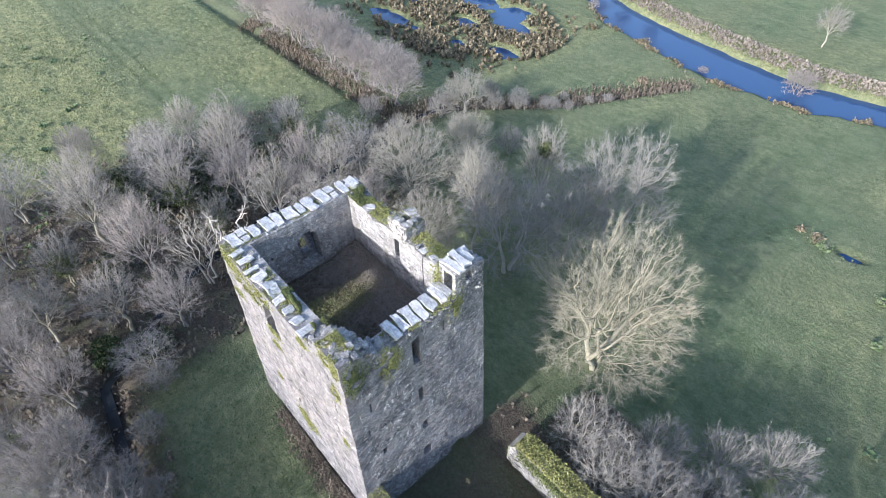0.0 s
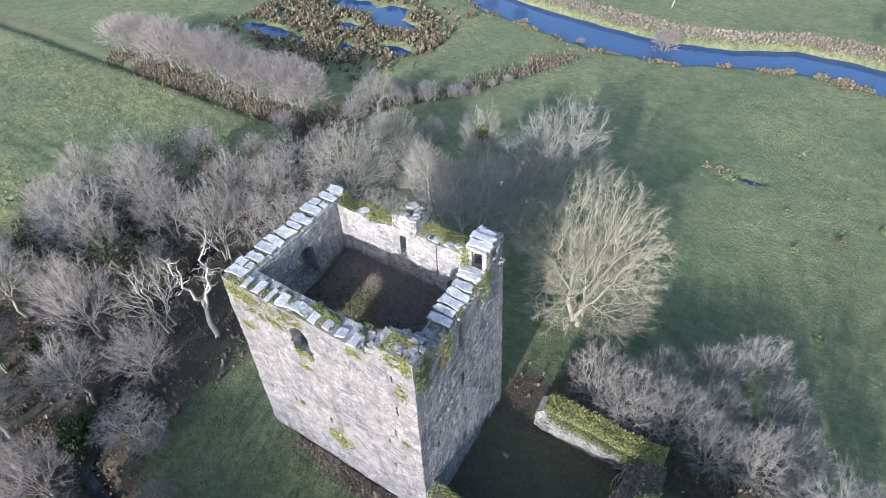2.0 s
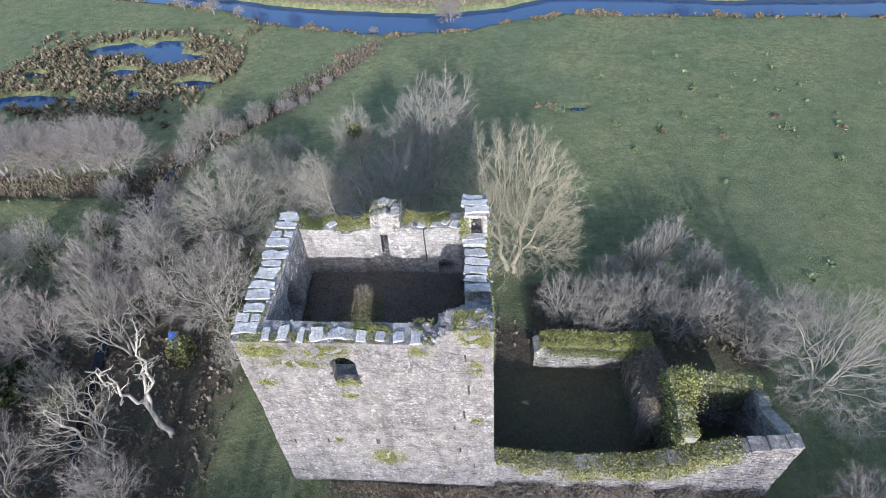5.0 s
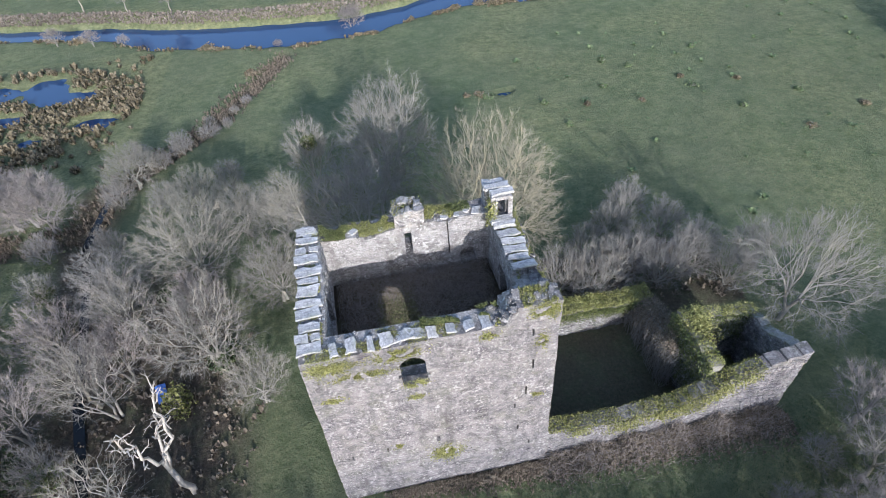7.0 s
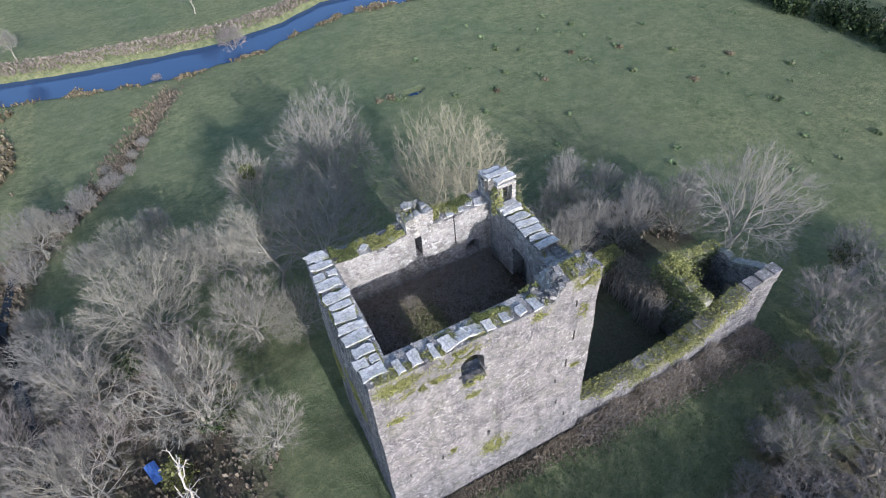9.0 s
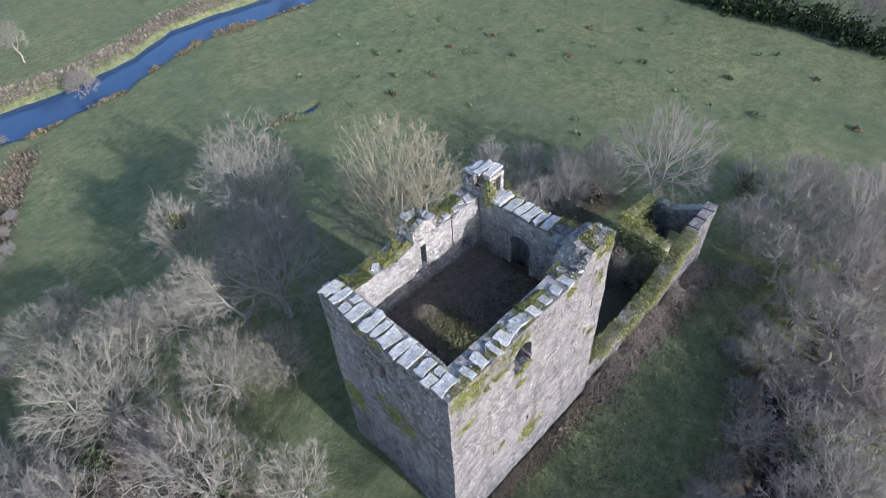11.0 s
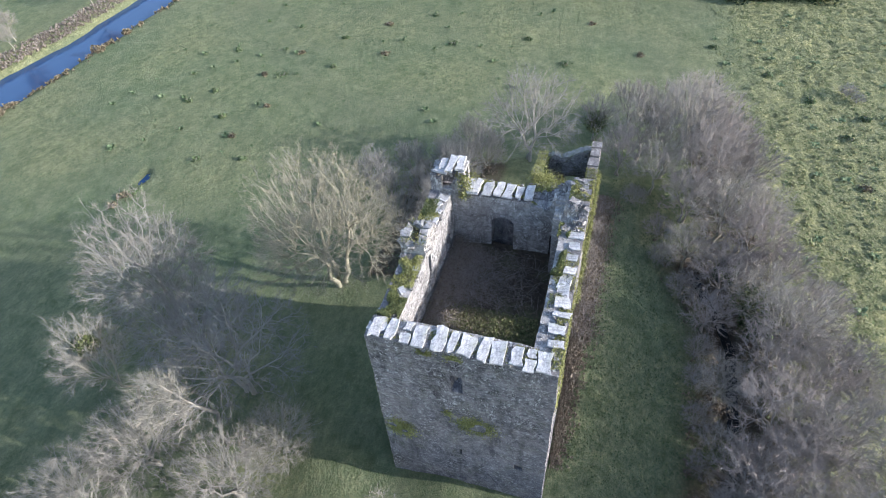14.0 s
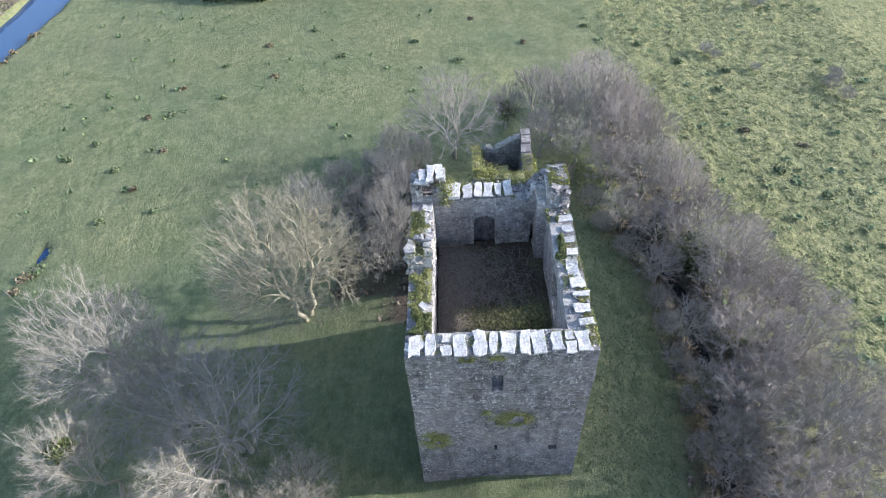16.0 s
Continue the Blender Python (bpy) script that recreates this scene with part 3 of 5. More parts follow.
            lo = [bm.verts.new(warp(Vector((x, y, z + 0.01 + j() * 0.4)))) for x, y in pts]
            up = [bm.verts.new(warp(Vector((x + j(), y + j(), z + h - 0.01)))) for x, y in pts]
            bm.faces.new(lo[::-1])
            bm.faces.new(up)
            for i in range(4):
                bm.faces.new((lo[i], lo[(i + 1) % 4], up[(i + 1) % 4], up[i]))
            bmesh.ops.recalc_face_normals(bm, faces=bm.faces)
            part("quoin", bm, STONE_SUN if cy == 0 else STONE, tower)
            z += h
            k += 1
    # floor over the vault, rough earth and grass
    n = 26
    vs, fs = [], []
    for jy in range(n + 1):
        for ix in range(n + 1):
            x, y = 1.0 + 10.0 * ix / n, 1.0 + 7.0 * jy / n
            z = FLOOR + 0.18 * noise.noise(Vector((x * 0.8, y * 0.8, 4))) + 0.55 * smoothstep(5.4, 7.6, y) * smoothstep(9.5, 4, x) + 0.2 * smoothstep(9, 10.5, x)
            vs.append((x, y, z))
    for jy in range(n):
        for ix in range(n):
            k = jy * (n + 1) + ix
            fs.append((k, k + 1, k + n + 2, k + n + 1))
    me = mesh_from("vault_floor", vs, fs, GROUND, True)
    at = me.color_attributes.new("cover", "FLOAT_COLOR", "POINT")
    at.data.foreach_set("color", np.array([(0.75, (0.35 if 3.5 < v[0] < 6 else 0.85), 0, 1) for v in vs], dtype=np.float32).ravel())
    part_data("vault_floor", me, tower, "grass-grown floor over the old vault")

    # slabs of the parapet
    y = 0.35
    while y < 8.8:
        w = rng.uniform(0.36, 0.66)
        if rng.random() < 0.3:
            slab(tower, 0.18 + rng.uniform(-.04, .04), y + w / 2, TZ + 0.02, rng.uniform(0.5, 0.65), w, 0, rng)
            slab(tower, 0.82 + rng.uniform(-.04, .06), y + w / 2, TZ + 0.02, rng.uniform(0.4, 0.6), w * rng.uniform(0.6, 1), 0, rng)
        else:
            slab(tower, 0.5 + rng.uniform(-.07, .1), y + w / 2, TZ + 0.02, rng.uniform(1.0, 1.3), w, 0, rng)
        y += w + rng.choice((0.06, 0.12, 0.28, 0.34))
    x = 1.4
    while x < 8.9:
        w = rng.uniform(0.3, 0.55)
        l = rng.uniform(0.5, 0.9)
        if not 4.4 < x < 5.3:
            slab(tower, x + w / 2, 0.36 + rng.uniform(-.06, .08), TZ + 0.03, l, w, 90, rng, tilt=7)
            if rng.random() < 0.4:
                slab(tower, x + w / 2, 0.95, TZ + 0.0, 0.35, w * 0.8, 90, rng, t=0.09, tilt=8)
        else:
            slab(tower, x + w / 2, 0.5, TZ - 0.03, 0.6, 0.9, 90, rng, tilt=8)
        x += w + rng.uniform(0.22, 0.55)
    y = 3.1
    while y < 6.7:
        w = rng.uniform(0.36, 0.56)
        slab(tower, 11.3 - 0.035 * y + rng.uniform(-.04, .04), y + w / 2, TZ + 0.1, rng.uniform(1.1, 1.3), w, 0, rng)
        y += w + rng.uniform(0.12, 0.26)
    for x, y, l, w, a in ((0.75, 8.35, 0.8, 0.5, 30), (0.5, 8.75, 0.5, 0.4, 80), (8.15, 8.25, 0.75, 0.42, 75), (8.8, 8.05, 0.4, 0.32, 80), (9.4, 8.3, 0.5, 0.35, 60), (9.9, 8.1, 0.6, 0.4, 70), (4.6, 8.0, 0.4, 0.3, 20), (3.0, 8.2, 0.45, 0.3, 50)):
        slab(tower, x, y, top_north(x) - 0.02, l, w, a, rng)
    # corner turret with a lintelled opening
    place = lambda u, w, z: Vector((u, w, z))
    turret = part("corner_turret", wall_mesh(lambda u, w, z: Vector((u, 7.0 + w, z)), 10.75, 12.0, TZ - 0.1, lambda u: 15.45, 0, 0.34, [(11.1, 11.75, 14.1, 15.25)], 0.2), STONE_IN, tower, "broken corner turret with square opening")
    part("turret_wall", wall_mesh(lambda u, w, z: Vector((u, 8.66 + w, z)), 10.75, 12.0, TZ - 0.1, lambda u: 15.2 + 0.3 * noise.noise(Vector((u * 3, 1, 4))), 0, 0.34, [], 0.2), STONE, turret)
    part("turret_wall", wall_mesh(lambda u, w, z: Vector((11.68 + w, u, z)), 7.343, 8.657, TZ - 0.1, lambda u: 15.4, 0, 0.32, [(7.7, 8.1, 14.6, 15.2)], 0.2), STONE, turret)
    part("turret_wall", wall_mesh(lambda u, w, z: Vector((10.75 + w, u, z)), 7.343, 8.657, TZ - 0.1, lambda u: 14.8 + 0.5 * noise.noise(Vector((u * 2, 0, 0))), 0, 0.32, [(7.75, 8.35, 14.1, 15.2)], 0.2), STONE_IN, turret)
    part("turret_facing", facing(lambda u, w, z: Vector((12.0 - w, u, z)), 7.05, 8.95, TZ, lambda u: 15.35, [(7.7, 8.1, 14.6, 15.2)], (0.01, 0.05), rng), STONE, turret, "", "stuff")
    for x, y, l, w, a, z in ((11.1, 7.3, 1.25, 0.42, 2, 15.5), (11.0, 7.82, 1.25, 0.4, -3, 15.5), (11.0, 8.3, 0.95, 0.42, 6, 15.42), (10.5, 8.35, 0.8, 0.42, 84, 15.3)):
        slab(turret, x, y, z, l, w, a, rng, 0.13, 5, "capstone", "flat pale capstone")
    for x, y, l, w in ((11.02, 6.75, 1.2, 0.42), (11.06, 6.35, 1.1, 0.34)):
        slab(tower, x, y, TZ + 0.12, l, w, 0, rng, 0.2)
    # chimney stump
    sh = lambda v: warp(v) + noise.noise_vector(v * 2.3) * 0.2
    stump = part("chimney_stump", wall_mesh(lambda u, w, z: Vector((u, 7.72 + w, z)), 5.3, 7.0, TZ - 0.5, lambda u: 14.85 + 0.3 * noise.noise(Vector((u * 3, 1, 1))), 0, 0.42, [], 0.17, sh), STONE_IN, tower, "broken chimney stump of tan rubble")
    part("flue_wall", wall_mesh(lambda u, w, z: Vector((u, 8.7 + w, z)), 5.3, 7.0, TZ - 0.4, lambda u: 14.8 + 0.3 * noise.noise(Vector((u * 3, 5, 1))), 0, 0.42, [], 0.17, sh), STONE_IN, stump)
    part("flue_wall", wall_mesh(lambda u, w, z: Vector((5.3 + w, u, z)), 8.14, 8.7, TZ - 0.4, lambda u: 14.6, 0, 0.45, [], 0.17, sh), STONE_IN, stump)
    part("flue_wall", wall_mesh(lambda u, w, z: Vector((6.5 + w, u, z)), 8.14, 8.7, TZ - 0.4, lambda u: 14.9, 0, 0.5, [], 0.17, sh), STONE_IN, stump)
    bm = facing(lambda u, w, z: Vector((u, 7.72 + w, z)), 5.3, 7.0, TZ - 0.1, lambda u: 14.85, [], (0.02, 0.09), rng, shape=sh)
    part("stump_facing", bm, STONE_IN, stump, "", "stuff")
    # broken corner: loose blocks round the dark wall chamber
    for _ in range(46):
        x, y = rng.uniform(9.5, 11.9), rng.uniform(0.1, 2.6)
        if 10.2 < x < 11.1 and 0.9 < y < 2.2:
            continue
        z = max(top_south(x) if y < 1.25 else 0, top_east(y) if x > 10.75 and y > 1.25 else 0)
        if z < 13:
            continue
        slab(tower, x, y, z - 0.12, rng.uniform(0.25, 0.6), rng.uniform(0.2, 0.4), rng.uniform(0, 180), rng, rng.uniform(0.1, 0.25), 25, "loose_block", "broken block on the wall head").data.materials[0] = STONE
    part("chamber_wall", wall_mesh(lambda u, w, z: Vector((u, 1.253 + w, z)), 9.5, 10.75, FLOOR - 0.4, lambda u: 14.1 + 0.5 * smoothstep(9.6, 10.7, u) + 0.2 * noise.noise(Vector((u * 3, 2, 2))), 0, 0.5, [(10.1, 10.7, 12.6, 14.0)], 0.2), STONE_IN, tower, "ruined wall chamber with dark mouth")

    # small loose rubble along the wall heads
    bm = bmesh.new()
    for _ in range(420):
        k = rng.random()
        if k < 0.34:
            x, y = rng.uniform(0.1, 11.9), rng.uniform(0.02, 1.2)
            z = top_south(x)
        elif k < 0.6:
            x, y = rng.uniform(0.1, 11.9), rng.uniform(7.8, 8.95)
            z = top_north(x)
        elif k < 0.8:
            x, y = rng.uniform(10.8, 11.95), rng.uniform(1.3, 7.0)
            z = top_east(y)
        else:
            x, y = rng.uniform(0.02, 1.2), rng.uniform(0.1, 8.9)
            z = top_west(y)
        m = pose(x, y, z - 0.02, rng.uniform(-20, 20), rng.uniform(-20, 20), rng.uniform(0, 180))
        a, b, c = rng.uniform(0.05, 0.14), rng.uniform(0.04, 0.1), rng.uniform(0.03, 0.07)
        vs = [bm.verts.new(m @ Vector((sx * a * rng.uniform(.7, 1), sy * b * rng.uniform(.7, 1), sz * c))) for sz in (-1, 1) for sx, sy in ((-1, -1), (1, -1), (1, 1), (-1, 1))]
        bm.faces.new(vs[4:])
        for i in range(4):
            bm.faces.new((vs[i], vs[(i + 1) % 4], vs[4 + (i + 1) % 4], vs[4 + i]))
    bmesh.ops.recalc_face_normals(bm, faces=bm.faces)
    part("rubble", bm, STONE, tower, "loose rubble on the wall heads", "stuff")

    # growth on the wall heads
    def on_head(x0, x1, y0, y1, head, lift):
        def f():
            while True:
                x, y = rng.uniform(x0, x1), rng.uniform(y0, y1)
                k = noise.noise(Vector((x * 1.6, y * 1.6, 2.5)))
                if k > -0.1:
                    break
            return Vector((x, y, head(x, y) + abs(rng.gauss(0, lift)) * (0.5 + 1.5 * max(0, k))))
        return f
    hs = lambda x, y: top_south(x)
    hn = lambda x, y: top_north(x)
    for x0, x1, y0, y1, h, n, lift, mat in ((5.6, 9.3, 0.7, 1.35, hs, 1900, 0.16, IVY), (0.3, 3.6, -0.1, 0.5, hs, 500, 0.05, MOSS), (10.2, 12, -0.05, 1.1, hs, 900, 0.08, MOSS), (1.2, 2.8, 7.75, 8.95, hn, 1300, 0.17, IVY), (2.4, 5.4, 7.8, 9.0, hn, 1500, 0.1, MOSS),
                                    (7.0, 8.6, 7.9, 9.0, hn, 700, 0.1, MOSS), (8.2, 9.6, 8.2, 9.0, hn, 700, 0.12, IVY), (3.5, 9.2, 0.0, 1.1, hs, 800, 0.04, MOSS), (0.1, 1.15, 0.8, 8.4, lambda x, y: TZ, 900, 0.03, MOSS), (10.8, 11.9, 2.2, 6.6, lambda x, y: top_east(y), 900, 0.04, MOSS)):
        leaf_part("wall_head_growth", int(n * 3.6), on_head(x0, x1, y0, y1, h, lift), 0.038, mat, tower, "moss and weeds on the wall head", rng)
    # moss and ivy spreading down the faces
    def on_face(side, u0, z0, ru, rz, off=0.06):
        pl = face_map(side)
        def f():
            while True:
                u, z = u0 + ru * rng.gauss(0, 0.55), z0 + rz * rng.gauss(0, 0.55)
                if noise.noise(Vector((u * 2.2, z * 2.2, u0))) > -0.25 and 0.05 < u < (11.95 if side in ("south", "north") else 8.95):
                    break
            return warp(pl(u, -abs(rng.gauss(0, off * 0.6)) - 0.02, z))
        return f
    for side, u0, z0, ru, rz, n, mat in (("west", 8.05, 5.0, 0.75, 0.85, 900, MOSS), ("west", 3.75, 7.45, 0.9, 0.75, 800, MOSS), ("west", 5.2, 8.3, 0.3, 0.3, 80, MOSS), ("south", 6.1, 3.1, 0.75, 0.75, 700, MOSS), ("south", 1.2, 13.2, 1.2, 0.5, 700, MOSS), ("south", 2.6, 12.2, 1.3, 0.25, 320, MOSS), ("south", 4.3, 13.3, 0.9, 0.4, 400, MOSS), ("south", 4.9, 9.6, 0.4, 0.2, 120, MOSS), ("south", 1.0, 10.6, 0.5, 0.25, 150, MOSS), ("south", 11.3, 14.5, 0.7, 0.5, 500, MOSS), ("south", 8.6, 13.4, 0.4, 0.3, 150, MOSS), ("south", 11.2, 12.2, 0.3, 0.6, 120, MOSS), ("south", 3.4, 4.9, 0.4, 0.2, 110, MOSS), ("south", 11.1, 7.6, 0.3, 0.2, 80, MOSS),
                                             ("east", 2.6, 13.0, 0.6, 1.0, 600, MOSS), ("east", 0.6, 13.6, 0.6, 1.0, 600, IVY), ("east", 6.9, 13.6, 0.5, 0.9, 420, MOSS), ("west", 6.1, 13.5, 0.35, 0.2, 130, MOSS), ("west", 4.7, 13.5, 0.4, 0.25, 160, MOSS), ("south", 4.95, 10.75, 0.5, 0.25, 200, MOSS)):
        leaf_part("wall_growth", int(n * 4), on_face(side, u0, z0, ru, rz), 0.036, mat, tower, "green moss on the wall face", rng)
    leaf_part("stump_growth", 500, lambda: Vector((rng.uniform(5.3, 7.0), rng.uniform(7.7, 9.1), 14.7 + abs(rng.gauss(0, 0.1)))), 0.05, MOSS, tower, "weeds on the chimney stump", rng)
    leaf_part("ivy", 700, lambda: Vector((10.5 + rng.gauss(0, 0.14), 7.0 + rng.gauss(0, 0.22), rng.uniform(13.6, 15.4))), 0.07, MOSS, tower, "ivy climbing the turret", rng)


def build_brambles():
    """Tangle of brambles over the vault floor: arching thin stems and dead leaves."""
    rng = random.Random(9)
    br = thing("bramble_thicket", "reddish-brown bramble tangle growing inside the tower", "brambles", (0, 0, 0), kind="stuff")
    stems = []
    for _ in range(2800):
        x, y = rng.uniform(1.6, 10.2), 7.7 - abs(rng.gauss(0, 2.3))
        if y < 1.5 or (3.6 < x < 5.9 and y < 6.6):
            continue
        h, l, a = rng.uniform(0.08, 0.5), rng.uniform(0.5, 1.4), rng.uniform(0, TAU)
        p = Vector((x, y, FLOOR + 0.1 + 0.5 * smoothstep(5.4, 7.6, y)))
        d = Vector((math.cos(a), math.sin(a), 0)) * l
        q = p + d
        q.x, q.y = min(10.5, max(1.4, q.x)), min(7.6, max(1.4, q.y))
        stems.append(([p, p.lerp(q, 0.5) + Vector((0, 0, h)), q], 0.011, 0.006))
    me = tubes("stems", stems, 3, TWIG_PINK)
    part_data("stems", me, br, kind="stuff")
    def where():
        x, y = rng.uniform(1.4, 10.4), 7.6 - abs(rng.gauss(0, 2.2))
        y = max(1.5, y)
        return Vector((x, y, FLOOR + 0.15 + 0.5 * smoothstep(5.4, 7.6, y) + abs(rng.gauss(0, 0.25))))
    leaf_part("dead_leaves", 15000, where, 0.04, BRACKEN, br, "", rng)
    def grassy():
        return Vector((rng.uniform(3.7, 5.8), rng.uniform(1.6, 7.0), FLOOR + 0.1 + abs(rng.gauss(0, 0.12))))
    leaf_part("grass", 5000, grassy, 0.055, BLADE, br, "dry grass", rng)


# ---------- yard walls ----------
def rough(v):
    return v + noise.noise_vector(v * 0.6) * 0.10 + noise.noise_vector(v * 2.1) * 0.07


def build_yard():
    rng = random.Random(12)
    yard = thing("ruined_yard_wall", "low ruined bawn wall with mossy broken top", "wall")
    base = -2.2
    head = lambda x: along([(12, 2.9), (14, 2.5), (17, 2.4), (20, 2.7), (22.4, 3.6), (22.8, 4.2), (25, 5.0), (28.2, 6.0)], x) + 0.15 * noise.noise(Vector((x * 1.4, 0, 3)))
    hole = [(14.6, 15.1, 1.2, 1.6)]
    part("wall", wall_mesh(lambda u, w, z: Vector((u, w - 0.15, z)), 12.15, 28.2, base, head, 0, 0.8, hole, 0.3, rough), MORTAR, yard, "rubble wall continuing the tower's sunny side")
    part("rubble_facing", facing(lambda u, w, z: Vector((u, w - 0.15, z)), 12.2, 28.15, -1.6, lambda u: head(u) - 0.1, hole, (0.01, 0.06), rng, shape=rough), STONE_SUN, yard, "", "stuff")
    leaf_part("wall_head_growth", 9500, lambda: (lambda x: Vector((x, rng.uniform(-0.3, 0.75), head(x) + abs(rng.gauss(0, 0.13)) * (1 + noise.noise(Vector((x * 0.9, 2, 2)))) - 0.1)))(rng.uniform(12.3, 25.5)), 0.055, MOSS, yard, "moss and grass on the wall head", rng)
    for cx, spread, drop, n in ((14.2, 0.5, 0.5, 300), (17.2, 0.7, 1.2, 900), (19.4, 0.6, 0.8, 600), (20.9, 0.6, 1.5, 1000), (22.8, 0.7, 1.6, 1100), (24.6, 0.5, 1.0, 400)):
        leaf_part("ivy", n, lambda: (lambda x: Vector((x, -0.3 - abs(rng.gauss(0, 0.12)), head(x) - drop * rng.random() ** 1.6)))(cx + rng.gauss(0, spread)), 0.06, MOSS, yard, "yellow-green ivy hanging over the wall", rng)

    fragment = thing("wall_fragment", "free-standing thick wall fragment capped with moss", "wall")
    fh = lambda x: along([(15.1, 1.3), (15.6, 1.9), (18, 2.1), (21, 1.8), (23.2, 2.1)], x) + 0.2 * noise.noise(Vector((x * 1.4, 6, 3)))
    part("wall", wall_mesh(lambda u, w, z: Vector((u, 8.6 + w, z)), 15.1, 23.2, base, fh, 0, 1.35, [], 0.3, rough), MOSSY, fragment, "rubble masonry")
    part("rubble_facing", facing(lambda u, w, z: Vector((u, 8.6 + w, z)), 15.15, 23.1, -1.4, lambda u: fh(u) - 0.1, [], (0.01, 0.07), rng, shape=rough), STONE, fragment, "", "stuff")
    leaf_part("wall_head_growth", 11000, lambda: (lambda x: Vector((x, rng.uniform(8.55, 9.95), fh(x) + abs(rng.gauss(0, 0.16)) - 0.05)))(rng.uniform(15.5, 23.2)), 0.06, MOSS, fragment, "thick moss and ivy cap", rng)
    leaf_part("ivy", 5000, lambda: (lambda x: Vector((x, 8.55 - abs(rng.gauss(0, 0.12)), fh(x) - (0.5 + 0.5 * noise.noise(Vector((x, 3, 3)))) * abs(rng.gauss(0, 0.9)))))(15.9 + 7.3 * rng.random() ** 0.75), 0.06, IVY, fragment, "dark ivy hanging over the wall face", rng)
    cross = thing("cross_wall", "ruined cross wall of the yard with weeds", "wall")
    ch = lambda y: along([(3.9, 3.6), (6, 2.4), (8.6, 1.9)], y) + 0.2 * noise.noise(Vector((y * 1.4, 2, 3)))
    part("wall", wall_mesh(lambda u, w, z: Vector((22.4 + w, u, z)), 4.3, 8.55, base, ch, 0, 1.0, [], 0.3, rough), MOSSY, cross)
    leaf_part("wall_head_growth", 4200, lambda: (lambda y: Vector((rng.uniform(22.2, 23.5), y, ch(y) + abs(rng.gauss(0, 0.25)))))(rng.uniform(4, 8.6)), 0.06, BRACKEN, cross, "dead weeds on the wall head", rng)
    leaf_part("ivy", 6500, lambda: (lambda y: Vector((22.25 - abs(rng.gauss(0, 0.3)), y, ch(y) - (ch(y) + 1.0) * rng.random() ** 1.3)))(rng.uniform(3.2, 8.8)), 0.07, BRACKEN, cross, "brown dead creeper over the wall", rng)
    stems = []
    for _ in range(420):
        y = rng.uniform(2.8, 8.8)
        p = Vector((22.5 - rng.uniform(0, 1.3), y, -0.8))
        q = Vector((22.4 + rng.gauss(0, 0.5), y + rng.gauss(0, 0.6), ch(y) + rng.uniform(-1.2, 0.7)))
        stems.append(([p, p.lerp(q, 0.6) + Vector((-0.3, 0, 0.4)), q], 0.016, 0))
    part_data("creeper_stem_mass", tubes("creeper_stem_mass", stems, 3, TWIG_BROWN), cross, "", "stuff")

    house = thing("ruined_turret", "small roofless corner turret overgrown with ivy", "ruin")
    t = 0.75
    wh = lambda y: 4.9 + 0.25 * noise.noise(Vector((y * 1.5, 1, 1)))
    nh = lambda x: along([(22.6, 5.0), (28.3, 4.2)], x) + 0.2 * noise.noise(Vector((x * 1.5, 2, 1)))
    eh = lambda y: along([(0.6, 5.7), (2.5, 4.4), (5, 4.2)], y) + 0.25 * noise.noise(Vector((y * 1.5, 3, 1)))
    for place, a, b, h, holes in ((lambda u, w, z: Vector((22.6 + w, u, z)), 0.66, 4.3, wh, [(1.0, 1.9, -2, 1.2)]), (lambda u, w, z: Vector((u, 4.3 + w, z)), 22.6, 28.3, nh, []), (lambda u, w, z: Vector((27.55 + w, u, z)), 0.66, 4.297, eh, [(1.6, 2.6, 0.5, 2.4)])):
        part("wall", wall_mesh(place, a, b, base, h, 0, t, holes, 0.3, rough), MOSSY, house, "rubble masonry")
        part("rubble_facing", facing(place, a + 0.05, b - 0.05, -1.4, lambda u, h=h: h(u) - 0.1, holes, (0.01, 0.07), rng, shape=rough), STONE, house, "", "stuff")
    def tops():
        k = rng.random()
        if k < 0.5:
            y = rng.uniform(0.7, 4.9)
            return Vector((rng.uniform(22.5, 23.5), y, wh(y) + abs(rng.gauss(0, 0.15)) - 0.05 - (0.6 * rng.random() if rng.random() < 0.3 else 0)))
        x = rng.uniform(22.6, 28.2)
        return Vector((x, rng.uniform(4.25, 5.1), nh(x) + abs(rng.gauss(0, 0.13)) - 0.05))
    leaf_part("ivy", 5500, tops, 0.055, MOSS, house, "yellow-green ivy", rng)
    leaf_part("ivy", 4200, lambda: (lambda y: Vector((22.55 - abs(rng.gauss(0, 0.14)), y, wh(y) - 4.6 * rng.random() ** 1.4)))(rng.uniform(0.4, 5.2)), 0.07, IVY, house, "dark ivy over the outer wall", rng)
    leaf_part("ivy", 2600, lambda: (lambda x: Vector((x, 4.25 - abs(rng.gauss(0, 0.1)), nh(x) - 2.6 * rng.random() ** 1.8)))(rng.uniform(23.3, 27.6)), 0.06, IVY, house, "dark ivy on the inner wall", rng)
    leaf_part("ivy_clump", 2600, lambda: Vector((23.6 + rng.gauss(0, 0.35), 4.0 + rng.gauss(0, 0.6), 4.8 + rng.gauss(0, 0.35))), 0.07, MOSS, house, "bright ivy clump", rng)


